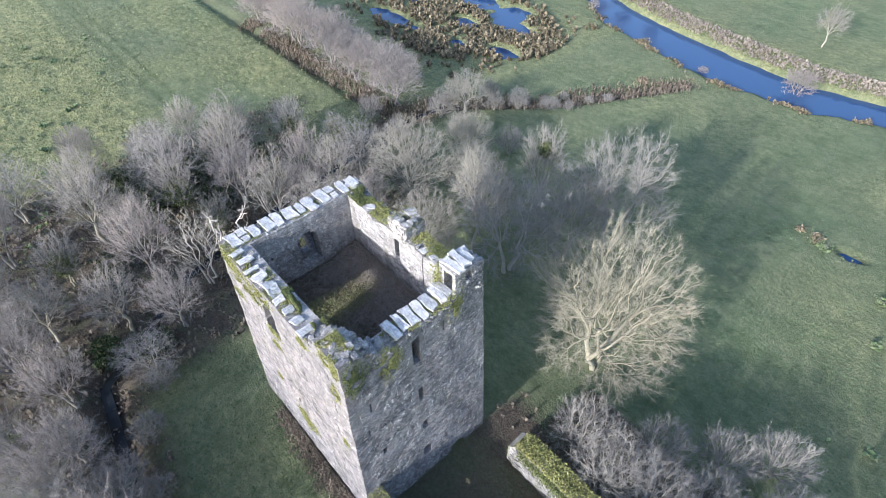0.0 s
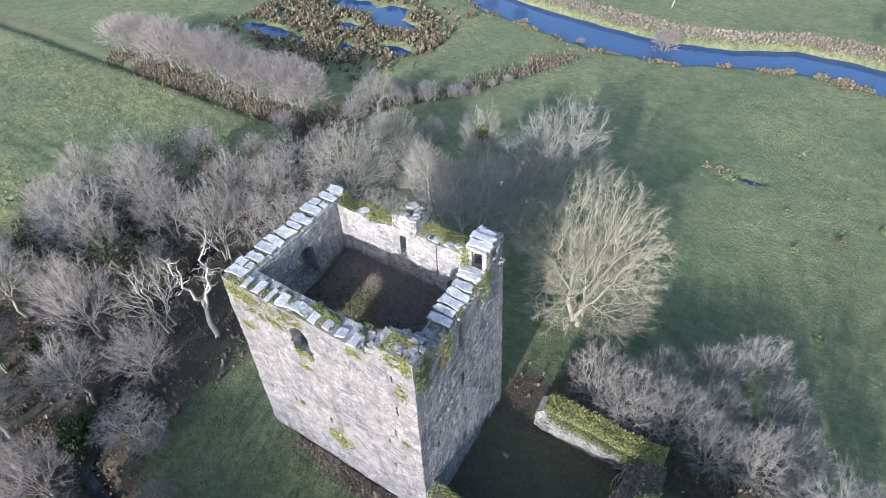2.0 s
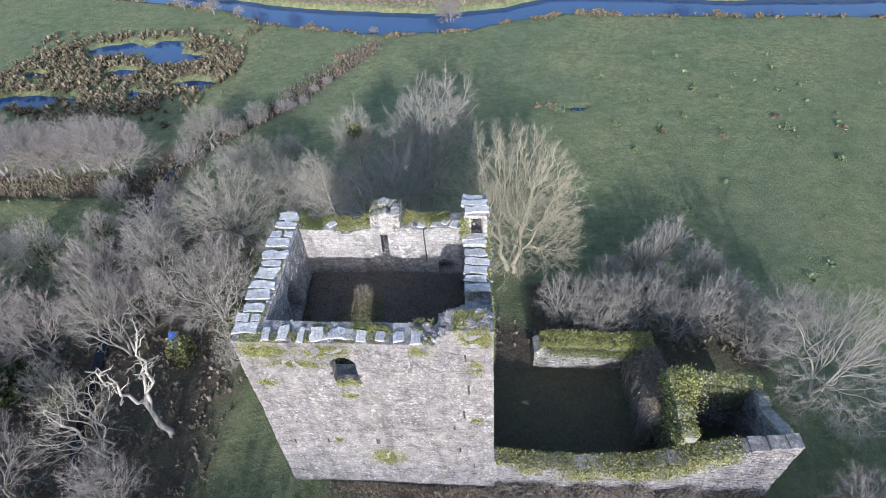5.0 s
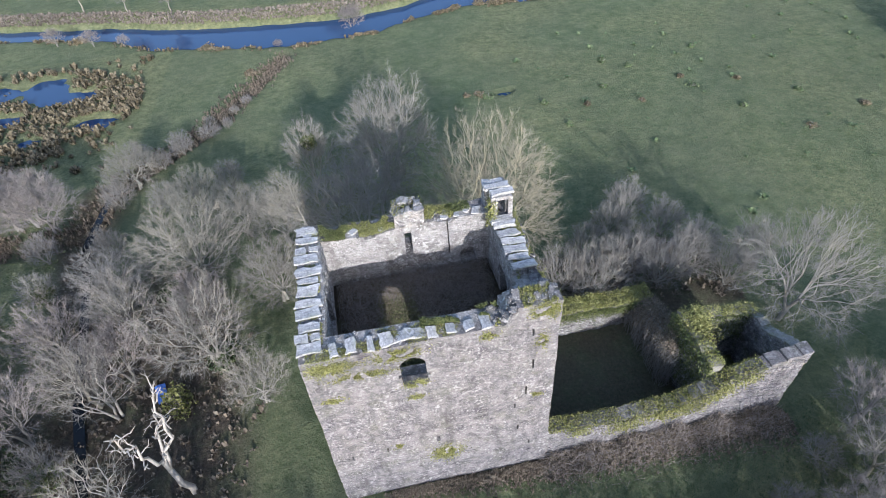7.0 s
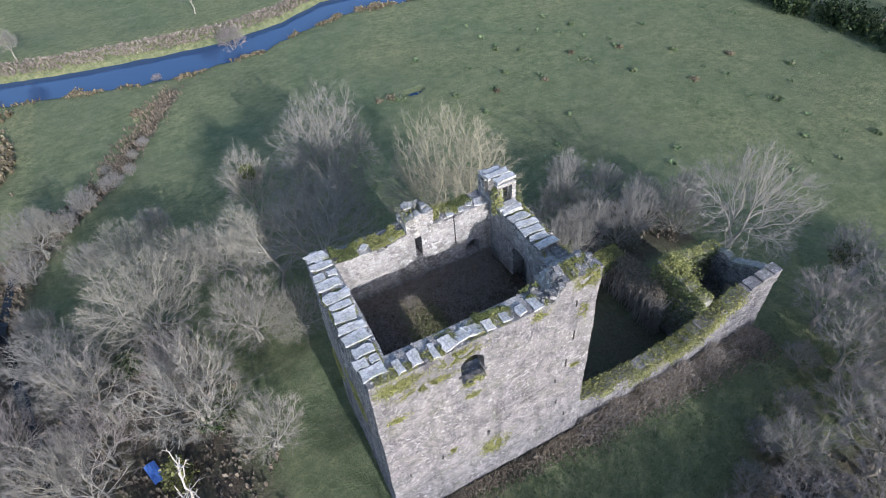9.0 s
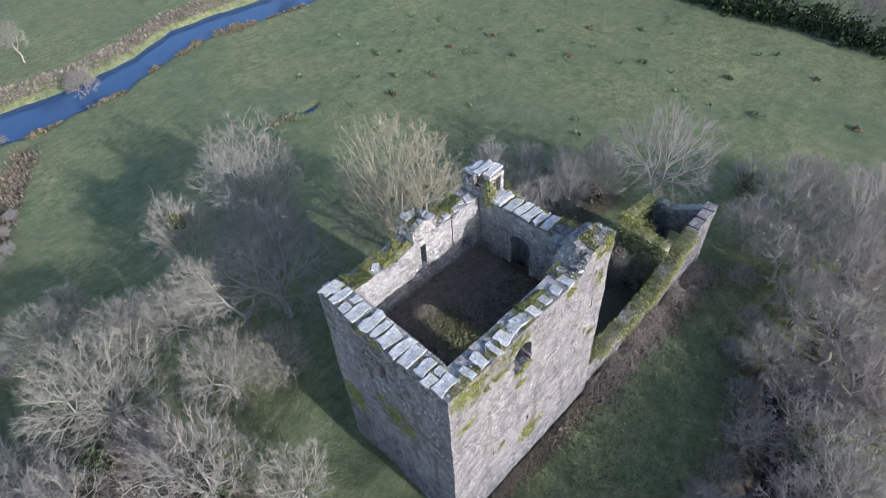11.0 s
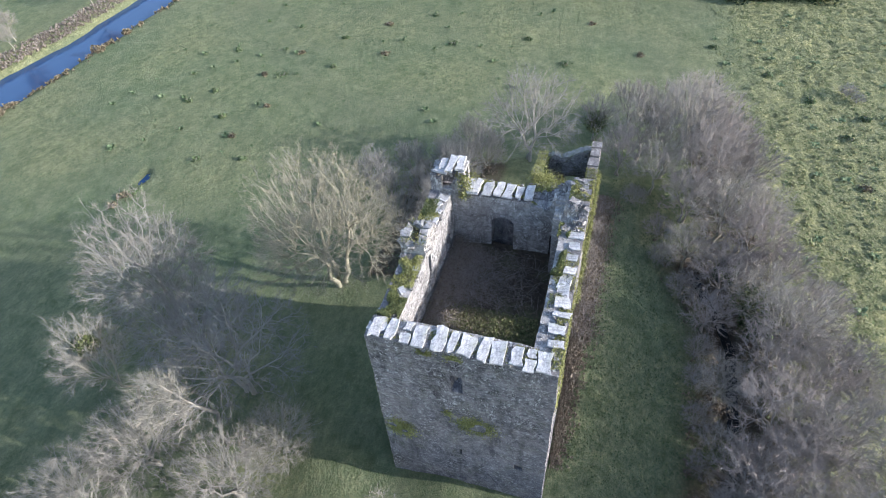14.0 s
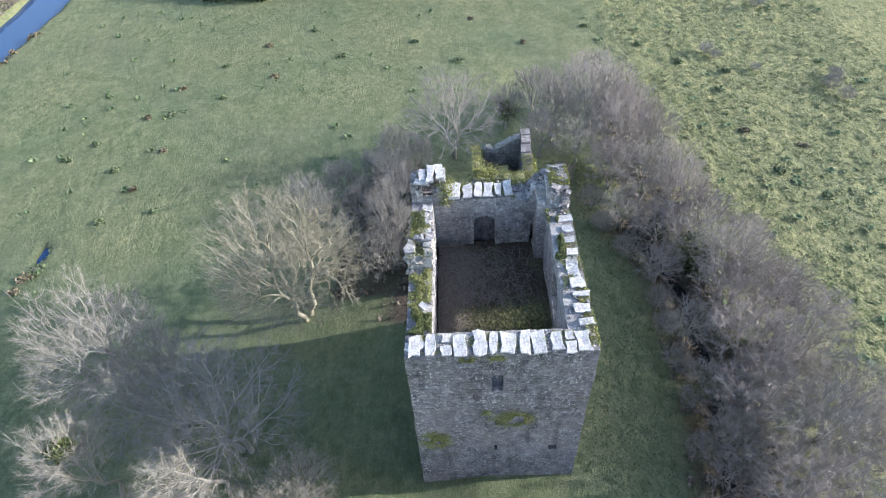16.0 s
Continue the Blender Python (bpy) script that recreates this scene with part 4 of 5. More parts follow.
# ---------- trees ----------
def tubes(name, branches, sides, mat):
    """Tapered tubes along (points, first radius, last radius), joined in one mesh."""
    ring = [(math.cos(TAU * k / sides), math.sin(TAU * k / sides)) for k in range(sides)]
    verts, faces = [], []
    for pts, r0, r1 in branches:
        n = len(pts)
        base = len(verts)
        d = (pts[-1] - pts[0])
        if d.length < 1e-5:
            continue
        d.normalize()
        a = d.cross(Vector((0.31, 0.77, 0.55))).normalized()
        b = d.cross(a)
        tip = r1 == 0
        for i, p in enumerate(pts):
            if tip and i == n - 1:
                verts.append((p.x, p.y, p.z))
                break
            r = r0 + ((r0 * 0.35 if tip else r1) - r0) * i / (n - 1)
            for c, s in ring:
                verts.append((p.x + r * (a.x * c + b.x * s), p.y + r * (a.y * c + b.y * s), p.z + r * (a.z * c + b.z * s)))
        for i in range(n - 1):
            o = base + i * sides
            for k in range(sides):
                k2 = (k + 1) % sides
                if tip and i == n - 2:
                    faces.append((o + k, o + k2, o + sides))
                else:
                    faces.append((o + k, o + k2, o + sides + k2, o + sides + k))
    return mesh_from(name, verts, faces, mat, sides > 3)


def at_path(pts, f):
    k = min(len(pts) - 2, int(f * (len(pts) - 1)))
    u = f * (len(pts) - 1) - k
    return pts[k].lerp(pts[k + 1], u), (pts[k + 1] - pts[k]).normalized()


def tree(name, label, seed, H, R, bark, twig, stems=1, tips=500, spray=8, fork=0.18, low=0.1, gnarl=0.12, twig_r=0.011, twig_len=0.8, lean=(0, 0), ivy=0, ivy_at=(0, 0, 0.6), ivy_r=1.0):
    """A bare winter tree: limbs that fork again and again towards tips spread through a lobed dome, with sprays of fine twigs."""
    rng, nr = random.Random(seed), np.random.RandomState(seed)
    ob = thing(name, label, "tree" if H > 6 else "bush")
    thick, mids, fine = [], [], []
    reach = 0.5 * twig_len
    centre = np.array((lean[0] * H, lean[1] * H, H * (0.5 + low * 0.5)))
    half = np.array((R - reach, R - reach, H * (0.5 - low * 0.5) - reach * 0.7))
    tops = []
    while len(tops) < tips:
        v = nr.normal(size=3)
        v /= np.linalg.norm(v)
        if v[2] < -0.62:
            continue
        lobe = 1 + 0.34 * noise.noise(Vector(v * 1.6) + Vector((seed * 3.1, 0, 0))) + 0.16 * noise.noise(Vector(v * 4.2) + Vector((0, seed * 2.3, 0)))
        tops.append(centre + half * v * lobe * rng.random() ** 0.42)
    tops = np.array(tops)
    heart = Vector((centre[0] * 0.5, centre[1] * 0.5, fork * H))

    def width(m):
        return twig_r * 1.1 * m ** 0.41

    def split(p, g, k):
        d = g - p
        d /= np.linalg.norm(d, axis=1)[:, None] + 1e-9
        c = d[nr.choice(len(d), k, replace=False)].copy()
        for _ in range(4):
            lab = np.argmax(d @ c.T, axis=1)
            for i in range(k):
                if (lab == i).any():
                    c[i] = d[lab == i].mean(0)
                    c[i] /= np.linalg.norm(c[i]) + 1e-9
        return [g[lab == i] for i in range(k) if (lab == i).any()]

    def twigs_on(path, n, f0):
        for _ in range(n):
            p, d = at_path(path, f0 + (0.995 - f0) * rng.random())
            out = (p - heart).normalized()
            e = d * 0.7 + out * 0.4 + Vector((rng.gauss(0, 0.55), rng.gauss(0, 0.55), rng.gauss(0.1, 0.55)))
            l = twig_len * rng.uniform(0.4, 1.2)
            e = p + e.normalized() * l
            fine.append(([p, e], twig_r * 0.85, 0))

    # trunks from the ground to the first fork
    starts = []
    az = np.arctan2(tops[:, 1] - centre[1], tops[:, 0] - centre[0]) + 0.7 * seed
    lab = np.floor((az % TAU) / TAU * stems).astype(int)
    for s in range(stems):
        g = tops[lab == s]
        if not len(g):
            continue
        c = Vector(g.mean(0))
        a = TAU * s / stems + 0.4
        p0 = Vector((math.cos(a), math.sin(a), 0)) * (0.05 * R if stems > 1 else 0)
        top = p0 + Vector((c.x, c.y, 0)) * (0.22 if stems > 1 else 0.1) + Vector((0, 0, fork * H * rng.uniform(0.85, 1.15)))
        wob = Vector((rng.gauss(0, gnarl), rng.gauss(0, gnarl), 0)) * fork * H * 0.6
        r = width(len(g))
        thick.append(([p0 - Vector((0, 0, 0.5)), p0.lerp(top, 0.2), p0.lerp(top, 0.6) + wob, top], r * 1.5, r))
        starts.append((top, (top - p0).normalized(), g, 0))
    while starts:
        p, d, g, depth = starts.pop()
        k = min(len(g), 2 if len(g) < 40 else rng.choice((2, 3, 4)))
        for sub in split(np.array(p), g, k):
            m = len(sub)
            c = Vector(sub.mean(0))
            L = (c - p).length
            last = m == 1 or depth > 16
            f = 1.0 if last else rng.uniform(0.2, 0.46)
            q = p + (c - p) * f + Vector((rng.gauss(0, 1), rng.gauss(0, 1), rng.gauss(0, 1))) * gnarl * L * f * 0.6
            ctrl = p + (d * 0.6 + (q - p).normalized() * 0.4) * L * f * 0.5
            path = [p, p * 0.49 + ctrl * 0.42 + q * 0.09, p * 0.16 + ctrl * 0.48 + q * 0.36, q] if m > 1 else [p, p * 0.25 + ctrl * 0.5 + q * 0.25, q]
            r = width(m)
            if last:
                fine.append((path, r, 0))
                twigs_on(path, spray, 0.15)
                continue
            (thick if r > 0.04 else mids).append((path, r, r * 0.8))
            if m < 8:
                twigs_on(path, spray // 3, 0.1)
            starts.append((q, (q - ctrl).normalized(), sub, depth + 1))
    part_data("trunk", tubes("trunk", thick, 5, bark), ob, "", "")
    crown = part_data("crown", tubes("crown", mids, 3, bark), ob, "bare leafless branches")
    part_data("fine_twig_mass", tubes("fine_twig_mass", fine, 3, twig), crown, "", "stuff")
    if ivy:
        c = Vector(ivy_at)
        c = Vector((c.x * R, c.y * R, c.z * H))
        def where():
            v = Vector((rng.gauss(0, 1), rng.gauss(0, 1), rng.gauss(0, 1) * 1.3)).normalized() * ivy_r * rng.random() ** 0.45
            return c + v * (1 + 0.35 * noise.noise(v * 2))
        leaf_part("ivy", ivy, where, 0.12, IVY, ob, "green ivy in the branches", rng)
    return ob


def stand(ob, x, y, turn=0.0, s=1.0, sz=None, tilt=(0, 0), sink=0.0):
    return copy_thing(ob, pose(x, y, land(x, y) - sink, tilt[0], tilt[1], turn) @ Matrix.Diagonal((s, s, sz or s, 1)))


def settle(ob, x, y, turn=0.0):
    """Puts the first of its kind itself into place."""
    ob.matrix_basis = pose(x, y, land(x, y), 0, 0, turn)
    return ob


def build_trees():
    rng = random.Random(21)
    G = "bare trees of the wood"
    # the single trees that stand out
    settle(tree("ash_tree", "tall spreading bare ash with yellow-grey lichened twigs", 1, 13.8, 6.5, LIMB_ASH, TWIG_ASH, 3, 1900, 8, 0.22, 0.0, 0.24, 0.0115), 13.9, 19.6, 40)
    big = tree("ash_tree", "bare broad-crowned ash with pale grey twigs", 2, 12.8, 5.4, LIMB_PALE, TWIG_GREY, 2, 1150, 8, 0.26, 0.08, 0.18)
    settle(big, 6.7, 31.2, 15)
    mid = tree("ash_tree", "dense grey bare ash behind the tower", 3, 11.2, 5.9, LIMB_PALE, TWIG_COOL, 2, 1000, 8, 0.24, 0.05, 0.18)
    settle(mid, 2.4, 22.0, 70)
    stand(mid, 4.6, 27.0, 200, 0.9)
    settle(tree("ivied_tree", "slim bare tree with a green ivy clump high up", 4, 11.2, 2.9, BARK, TWIG_GREY, 1, 330, 9, 0.3, 0.3, ivy=900, ivy_at=(0.05, -0.05, 0.74), ivy_r=0.75), -0.8, 29.6, 0)
    settle(tree("birch_tree", "slender pale leaning bare birch", 5, 11.0, 2.3, BARK, TWIG_GREY, 1, 230, 8, 0.5, 0.35, lean=(-0.1, 0.08)), -1.6, 21.6, 0)
    west = tree("hawthorn_tree", "wide bare tree with tan-grey lichened twigs", 6, 9.2, 5.2, LIMB_PALE, TWIG_GREY, 2, 1000, 8, 0.22, 0.03, gnarl=0.24)
    settle(west, -11.6, 22.2, 0)
    for x, y, s in ((-4.6, 18.4, 0.72), (-4.2, 25.4, 0.75), (-8.0, 27.6, 0.7), (-1.2, 17.0, 0.55)):
        tagged(stand(west, x, y, 77 * x, s), "bare grey tree of the thicket behind the tower")
    oak = tree("oak_tree", "gnarled bare oak with bleached twisting boughs", 7, 8.8, 4.6, LIMB_PALE, TWIG_GREY, 2, 560, 8, 0.2, 0.1, gnarl=0.34, twig_r=0.013)
    settle(oak, -9.6, 12.6, 30)
    tagged(stand(oak, -5.6, 8.2, 150, 0.62), "smaller gnarled bare oak with bleached boughs")
    settle(tree("ash_tree", "tall bare ash with fine pale fan of twigs", 8, 10.6, 5.6, LIMB_PALE, TWIG_COOL, 2, 700, 8, 0.22, 0.0, 0.24), 33.4, 6.8, 0)
    dead = thing("dead_tree", "bleached dead tree with two broken crooked boughs", "tree")
    r2 = random.Random(77)

    def crooked(p, q, n, wob):
        pts = [p.lerp(q, k / n) + Vector((r2.gauss(0, wob), r2.gauss(0, wob), r2.gauss(0, wob))) * (0 < k < n) for k in range(n + 1)]
        return pts
    base, forked = Vector((-10.4, 2.9, land(-10.4, 2.9) - 0.4)), Vector((-11.0, 3.4, 0.9))
    part_data("trunk", tubes("trunk", [(crooked(base, forked, 4, 0.08), 0.24, 0.17)], 7, DEADWOOD), dead)
    for tip in (Vector((-11.8, 2.3, 7.2)), Vector((-9.2, 4.6, 8.3)), Vector((-10.4, 4.6, 5.4))):
        main = crooked(forked, tip, 8, 0.2)
        limbs = [(main, 0.15, 0.035)]
        for _ in range(11):
            p, d = at_path(main, r2.uniform(0.3, 0.98))
            q = p + (d * 0.5 + Vector((r2.gauss(0, 0.7), r2.gauss(0, 0.7), r2.gauss(0.2, 0.5)))).normalized() * r2.uniform(0.5, 1.7)
            stub = crooked(p, q, 4, 0.1)
            limbs.append((stub, 0.05, 0.015))
            for _ in range(2):
                a, e = at_path(stub, r2.uniform(0.4, 0.95))
                limbs.append(([a, a + (e + Vector((r2.gauss(0, 0.6), r2.gauss(0, 0.6), r2.gauss(0, 0.6)))).normalized() * r2.uniform(0.3, 0.8)], 0.02, 0))
        part_data("bough", tubes("bough", limbs, 5, DEADWOOD), dead, "bleached crooked bough")
    pale = tree("dead_tree", "bleached bare tree with long crooked boughs", 11, 8.0, 3.8, DEADWOOD, TWIG_GREY, 3, 150, 5, 0.22, 0.2, 0.34, 0.015)
    settle(pale, -14.2, 1.4, 0)
    stand(pale, -16.6, 9.8, 140, 0.95)
    # bushes behind the yard and in the wood
    thorn = tree("thorn_bush", "dense grey bare thorn bush", 12, 5.6, 2.9, TWIG_GREY, TWIG_COOL, 5, 520, 7, 0.1, 0.0, 0.2, 0.0105, 0.6)
    settle(thorn, 20.4, 12.0, 0)
    tagged(thorn, group="thorn bushes behind the yard")
    for x, y, s in ((17.9, 13.0, 0.95), (23.0, 13.0, 1.0), (25.8, 11.9, 0.9), (28.4, 12.8, 0.9), (21.6, 16.5, 0.8), (24.8, 19.0, 0.85), (27.2, 21.4, 0.85), (29.4, 18.2, 0.8), (30.5, 14.5, 0.8), (25.4, 15.6, 0.8), (31.0, 10.6, 0.85), (34.6, 13.2, 0.8)):
        stand(thorn, x, y, rng.uniform(0, 360), s)
    alder = tree("alder_tree", "brownish bare alder among the woodland", 13, 8.8, 3.6, TWIG_BROWN, TWIG_PINK, 2, 430, 9, 0.2, 0.12, 0.14)
    settle(alder, -18.6, -2.0, 0)
    tagged(alder, group=G)
    elder = tree("sycamore_tree", "slim grey bare woodland tree", 14, 9.2, 3.5, BARK, TWIG_BROWN, 1, 420, 8, 0.25, 0.2, 0.16)
    settle(elder, -26.0, 10.0, 0)
    tagged(elder, group=G)
    ivied = tree("ivied_tree", "bare tree with dark ivy over trunk and limbs", 15, 8.0, 2.9, BARK, TWIG_BROWN, 2, 280, 8, 0.22, 0.2, 0.2, ivy=1500, ivy_at=(0, 0, 0.42), ivy_r=1.5)
    settle(ivied, -24.0, 3.5, 0)
    tagged(ivied, group=G)
    # west wood
    west_wood = [(-16.2, 13.2, 0.9), (-15.5, 17, 0.9), (-19, 21, 0.85), (-22, 16.5, 0.95), (-27, 17.5, 0.9), (-30.5, 12, 0.95), (-33, 5, 0.9), (-36, 9.5, 0.75), (-29, 4, 1.0), (-22, 9, 1.0), (-20, 4.5, 0.8), (-31, -3, 0.95), (-37, -1, 0.8), (-26, -4, 1.0), (-34, -9, 0.95), (-28, -11, 1.0), (-22, -8, 0.9), (-20, -14, 1.05), (-13, -13.5, 1.0), (-14, -6.5, 0.85), (-8.5, -6.0, 0.6), (-11.5, -2, 0.8), (-25, 22, 0.7), (-31, 19.5, 0.6), (-10, 16.5, 0.8), (-18.5, 11.0, 0.85), (-27, -18, 1.0), (-12, -19, 1.0), (-6, -15.5, 0.9), (-16.5, -10.5, 0.9), (-9.5, -12.2, 0.8), (-4.5, -12.8, 0.7), (-2.5, -17.5, 0.9), (-18, -19, 1.0), (-35, -15, 1.0), (-23, -1.5, 0.9)]
    for k, (x, y, s) in enumerate(west_wood):
        stand((alder, elder, mid, alder, ivied, elder)[k % 6], x + rng.uniform(-.6, .6), y + rng.uniform(-.6, .6), rng.uniform(0, 360), s * 0.95 * (0.8 if k % 6 == 2 else 1), s * rng.uniform(0.85, 1.05) * (0.75 if k % 6 == 2 else 1))
    # south wood along the stream
    south_wood = [(-2, -13, 0.85), (1, -11.2, 0.6), (3.5, -13.4, 0.85), (6, -10.8, 0.55), (8.5, -14.2, 0.9), (10.5, -10.6, 0.55), (12.5, -14.4, 0.85), (14.8, -15, 0.8), (16.5, -10.2, 0.5), (18.5, -13.4, 0.85), (21, -11.8, 0.75), (23, -8.8, 0.6), (24, -13, 0.8), (26.5, -11, 0.85), (28.5, -8.2, 0.7), (30, -12.2, 0.85), (32.5, -9.5, 0.9), (34.5, -6.2, 0.8), (35.5, -11.8, 0.85), (38, -8.6, 0.95), (40.5, -11, 0.85), (41.5, -5.5, 0.9), (44.5, -8.8, 0.85), (36.5, -3.4, 0.8), (32.5, -2, 0.65), (30.5, -5, 0.65), (43, -2.4, 0.7), (39.6, 0.5, 0.7), (5.8, -15.2, 0.8), (0.6, -15.0, 0.85), (2.2, -17, 0.8), (7.4, -17.2, 0.75), (11.5, -17, 0.8), (16.5, -16.4, 0.75), (22, -15.2, 0.7), (28, -14.6, 0.7), (34, -14.0, 0.75), (4.5, -19.2, 0.7), (9.5, -19.6, 0.7), (13.8, -19.0, 0.65), (18.8, -18.2, 0.6), (0.2, -18.8, 0.7), (-1, -10.6, 0.5), (2.6, -11.6, 0.55), (5.0, -12.6, 0.6)]
    for k, (x, y, s) in enumerate(south_wood):
        stand((alder, elder, alder, ivied, alder, elder)[k % 6], x + rng.uniform(-.5, .5), y + rng.uniform(-.5, .5), rng.uniform(0, 360), s * 1.22, s * rng.uniform(0.9, 1.12))
    # hedge of tall pinkish bushes beyond the west field
    x = -27.5
    while x > -66:
        s = rng.uniform(0.72, 0.92)
        tagged(stand(alder, x, 33.8 + rng.uniform(-1, 1.6), rng.uniform(0, 360), s * 1.5, s * 0.9), "pinkish-brown bare hedgerow bush", group="hedgerow bushes")
        x -= rng.uniform(1.7, 2.6)
    # stream-side bushes between the meadow and the wood
    for x, y, s in ((-22.5, 35.2, 0.7), (-19.8, 38.5, 0.75), (-21.5, 42.5, 0.6), (-16.0, 44.2, 0.6), (-17.5, 46.2, 0.4), (-14.6, 46.6, 0.42), (-13.0, 48.4, 0.4), (-14.6, 50.4, 0.35), (-11.9, 51.0, 0.36), (-10.8, 54.0, 0.3), (-18.6, 41.0, 0.5), (-17.0, 34.0, 0.7), (-13.4, 31.0, 0.75), (-26.2, 27.5, 0.65), (-19.5, 28.0, 0.7), (-9.5, 35.0, 0.7)):
        tagged(stand(thorn if s < 0.72 else west, x + rng.uniform(-1.2, 1.2), y + rng.uniform(-1.2, 1.2), rng.uniform(0, 360), s * rng.uniform(0.7, 1.7) if s < 0.5 else s if s < 0.72 else s * 0.85, s * rng.uniform(0.45, 0.9) if s < 0.5 else None), "bare grey streamside bush", group="streamside bushes")
    for x, y, k in ((-3, -8.2, 0.45), (1.5, -9.4, 0.42), (5, -9.9, 0.4), (8.2, -9.6, 0.45), (11.5, -9.5, 0.4), (14, -9.8, 0.45), (19.5, -8.4, 0.5), (22.3, -6.6, 0.45), (25.5, -6.2, 0.5), (-6.6, -5.8, 0.45), (28.8, -3.8, 0.45)):
        tagged(stand(thorn, x, y, rng.uniform(0, 360), k * 1.15, k * 0.8), "low grey-brown scrub along the edge of the wood", group="scrub at the wood's edge")
    for x, y, k in ((42.2, -38.2, 0.4), (44.6, -37.6, 0.45), (46.5, -39, 0.4), (53.9, -26, 0.4), (52.6, -26.8, 0.3), (65.7, -36.8, 0.45), (49, -30.5, 0.25)):
        tagged(stand(thorn, x, y, rng.uniform(0, 360), k * 1.1, k * 0.7), "low grey thicket in the rough pasture", group="thickets of the pasture")
    # trees on the far bank
    for x, y, s in ((2.2, 89.5, 0.7), (33.5, 86.5, 0.8), (43.0, 85.5, 0.5), (-40, 93, 0.75), (-32, 90, 0.6), (60, 86, 0.7), (46, 88.5, 0.6), (-24.5, 88, 0.55)):
        tagged(stand(elder, x, y, rng.uniform(0, 360), s), "bare riverside tree on the far bank", group="riverside trees")
    for x, y, s in ((5.2, 75.2, 0.8), (-6.6, 72.0, 0.3), (-35, 78.5, 0.5), (-41, 80.5, 0.55), (-30, 77.0, 0.35)):
        tagged(stand(alder, x, y, rng.uniform(0, 360), s * 0.9, s * 0.7, sink=0.1), "brown bush at the river's edge", group="riverside bushes")
    for k in range(22):
        x, y = 80 + rng.uniform(0, 12), -22 + 3.3 * k + rng.uniform(-1, 1)
        tagged(stand(elder if k % 2 else alder, x, y, rng.uniform(0, 360), rng.uniform(0.85, 1.15)), "bare tree of the distant wood", group="trees of the distant wood")


def build_undergrowth():
    """Evergreen scrub under the trees, and low bushes along the river."""
    rng = random.Random(31)
    def scrub(name, label, x, y, r, h, n, mat, size=0.16):
        z = land(x, y)
        ob = thing(name, label, "bush", (x, y, z))
        def where():
            v = Vector((rng.gauss(0, 1), rng.gauss(0, 1), abs(rng.gauss(0, 1)))).normalized() * rng.random() ** 0.4
            k = 1 + 0.45 * noise.noise(Vector((v.x * 2 + x, v.y * 2 + y, v.z * 2)))
            return Vector((v.x * r * k, v.y * r * k, v.z * h * k - 0.05))
        part_data("foliage", mesh_from("foliage", *leaves(n, where, size, rng), mat), ob, "", "stuff")
        st = [([Vector((0, 0, -0.3)), Vector((rng.uniform(-.6, .6) * r, rng.uniform(-.6, .6) * r, h * 0.75))], 0.05, 0.015) for _ in range(9)]
        part_data("stems", tubes("stems", st, 4, TWIG_BROWN), ob)
    for x, y, r, h in ((-27.5, 1.5, 2.2, 3.2), (-30.5, 7.0, 2.3, 3.0), (-24.0, 6.5, 2.0, 2.6), (-33, 1.0, 2.0, 2.6), (-21.0, -5.0, 1.7, 2.4), (-12.5, -8.2, 1.6, 2.0), (-10.4, -5.0, 1.5, 1.8), (-28.5, 13.5, 1.8, 2.2), (17.6, -14.0, 1.4, 3.2), (22.6, -12.0, 1.1, 2.6), (9.0, -17.5, 1.5, 2.2), (-9.2, 13.2, 1.5, 1.8), (-14.5, 21.0, 1.2, 1.8)):
        scrub("evergreen_bush", "dark evergreen scrub under bare trees", x, y, r, h, int(1500 * r * h / 5), EVERGREEN)
    for k in range(19):
        scrub("evergreen_bush", "dark evergreen edge of the distant wood", 80 + rng.uniform(-1, 1), -27 + 4 * k + rng.uniform(-1, 1), 2.8, 3.4, 900, EVERGREEN, 0.26)
    scrub("ivy_mound", "yellow-green ivy mound under the trees", -12.2, 9.6, 1.1, 2.8, 900, MOSS, 0.12)
    for x, y, r, h in ((-24, 75.5, 1.6, 1.0), (-21, 74.3, 1.3, 0.9), (-28, 77.4, 1.4, 1.0), (-17, 72.6, 1.2, 0.9), (14.5, 73.2, 0.9, 0.8), (22.2, 75.6, 0.9, 0.8), (26.2, 75.8, 1.0, 0.7), (29, 75.6, 1.5, 0.7), (31.5, 75.2, 1.3, 0.6), (46.5, 73.6, 1.0, 0.8), (-38, 81.2, 1.3, 0.9), (-10, 62.0, 1.0, 0.5), (52.5, 73.2, 0.8, 0.7)):
        scrub("sedge_bush", "tawny bush on the river bank", x, y, r, h, 420, RUSH, 0.15)
    # the dark tufts scattered over the meadow
    for x, y in ((34.9, 45.0), (37.4, 51.6), (40.1, 49.3), (45.2, 44.8), (45.5, 42.3), (51.5, 42.3), (53.5, 30.5), (31.5, 41.5), (28.0, 38.0), (26.5, 43.2), (48.6, 36.2), (38.0, 40.4), (57, 38), (62, 33), (66, 27), (58, 22), (50.5, 52.0), (19.4, 47.2), (20.3, 46.6), (17.8, 47.4), (61, 12), (67, 4), (59, -3), (55, 6), (63, -12), (57, -18), (52, -22), (49, -27), (45, -25), (54, -12), (37, -25), (30, -26), (26, -29), (34, -30)):
        r = rng.uniform(0.45, 0.85)
        scrub("rush_tuft", "dark tuft of rushes in the meadow", x, y, r, 0.45, 130, RUSH if rng.random() < 0.5 else BLADE_GREEN, 0.14)


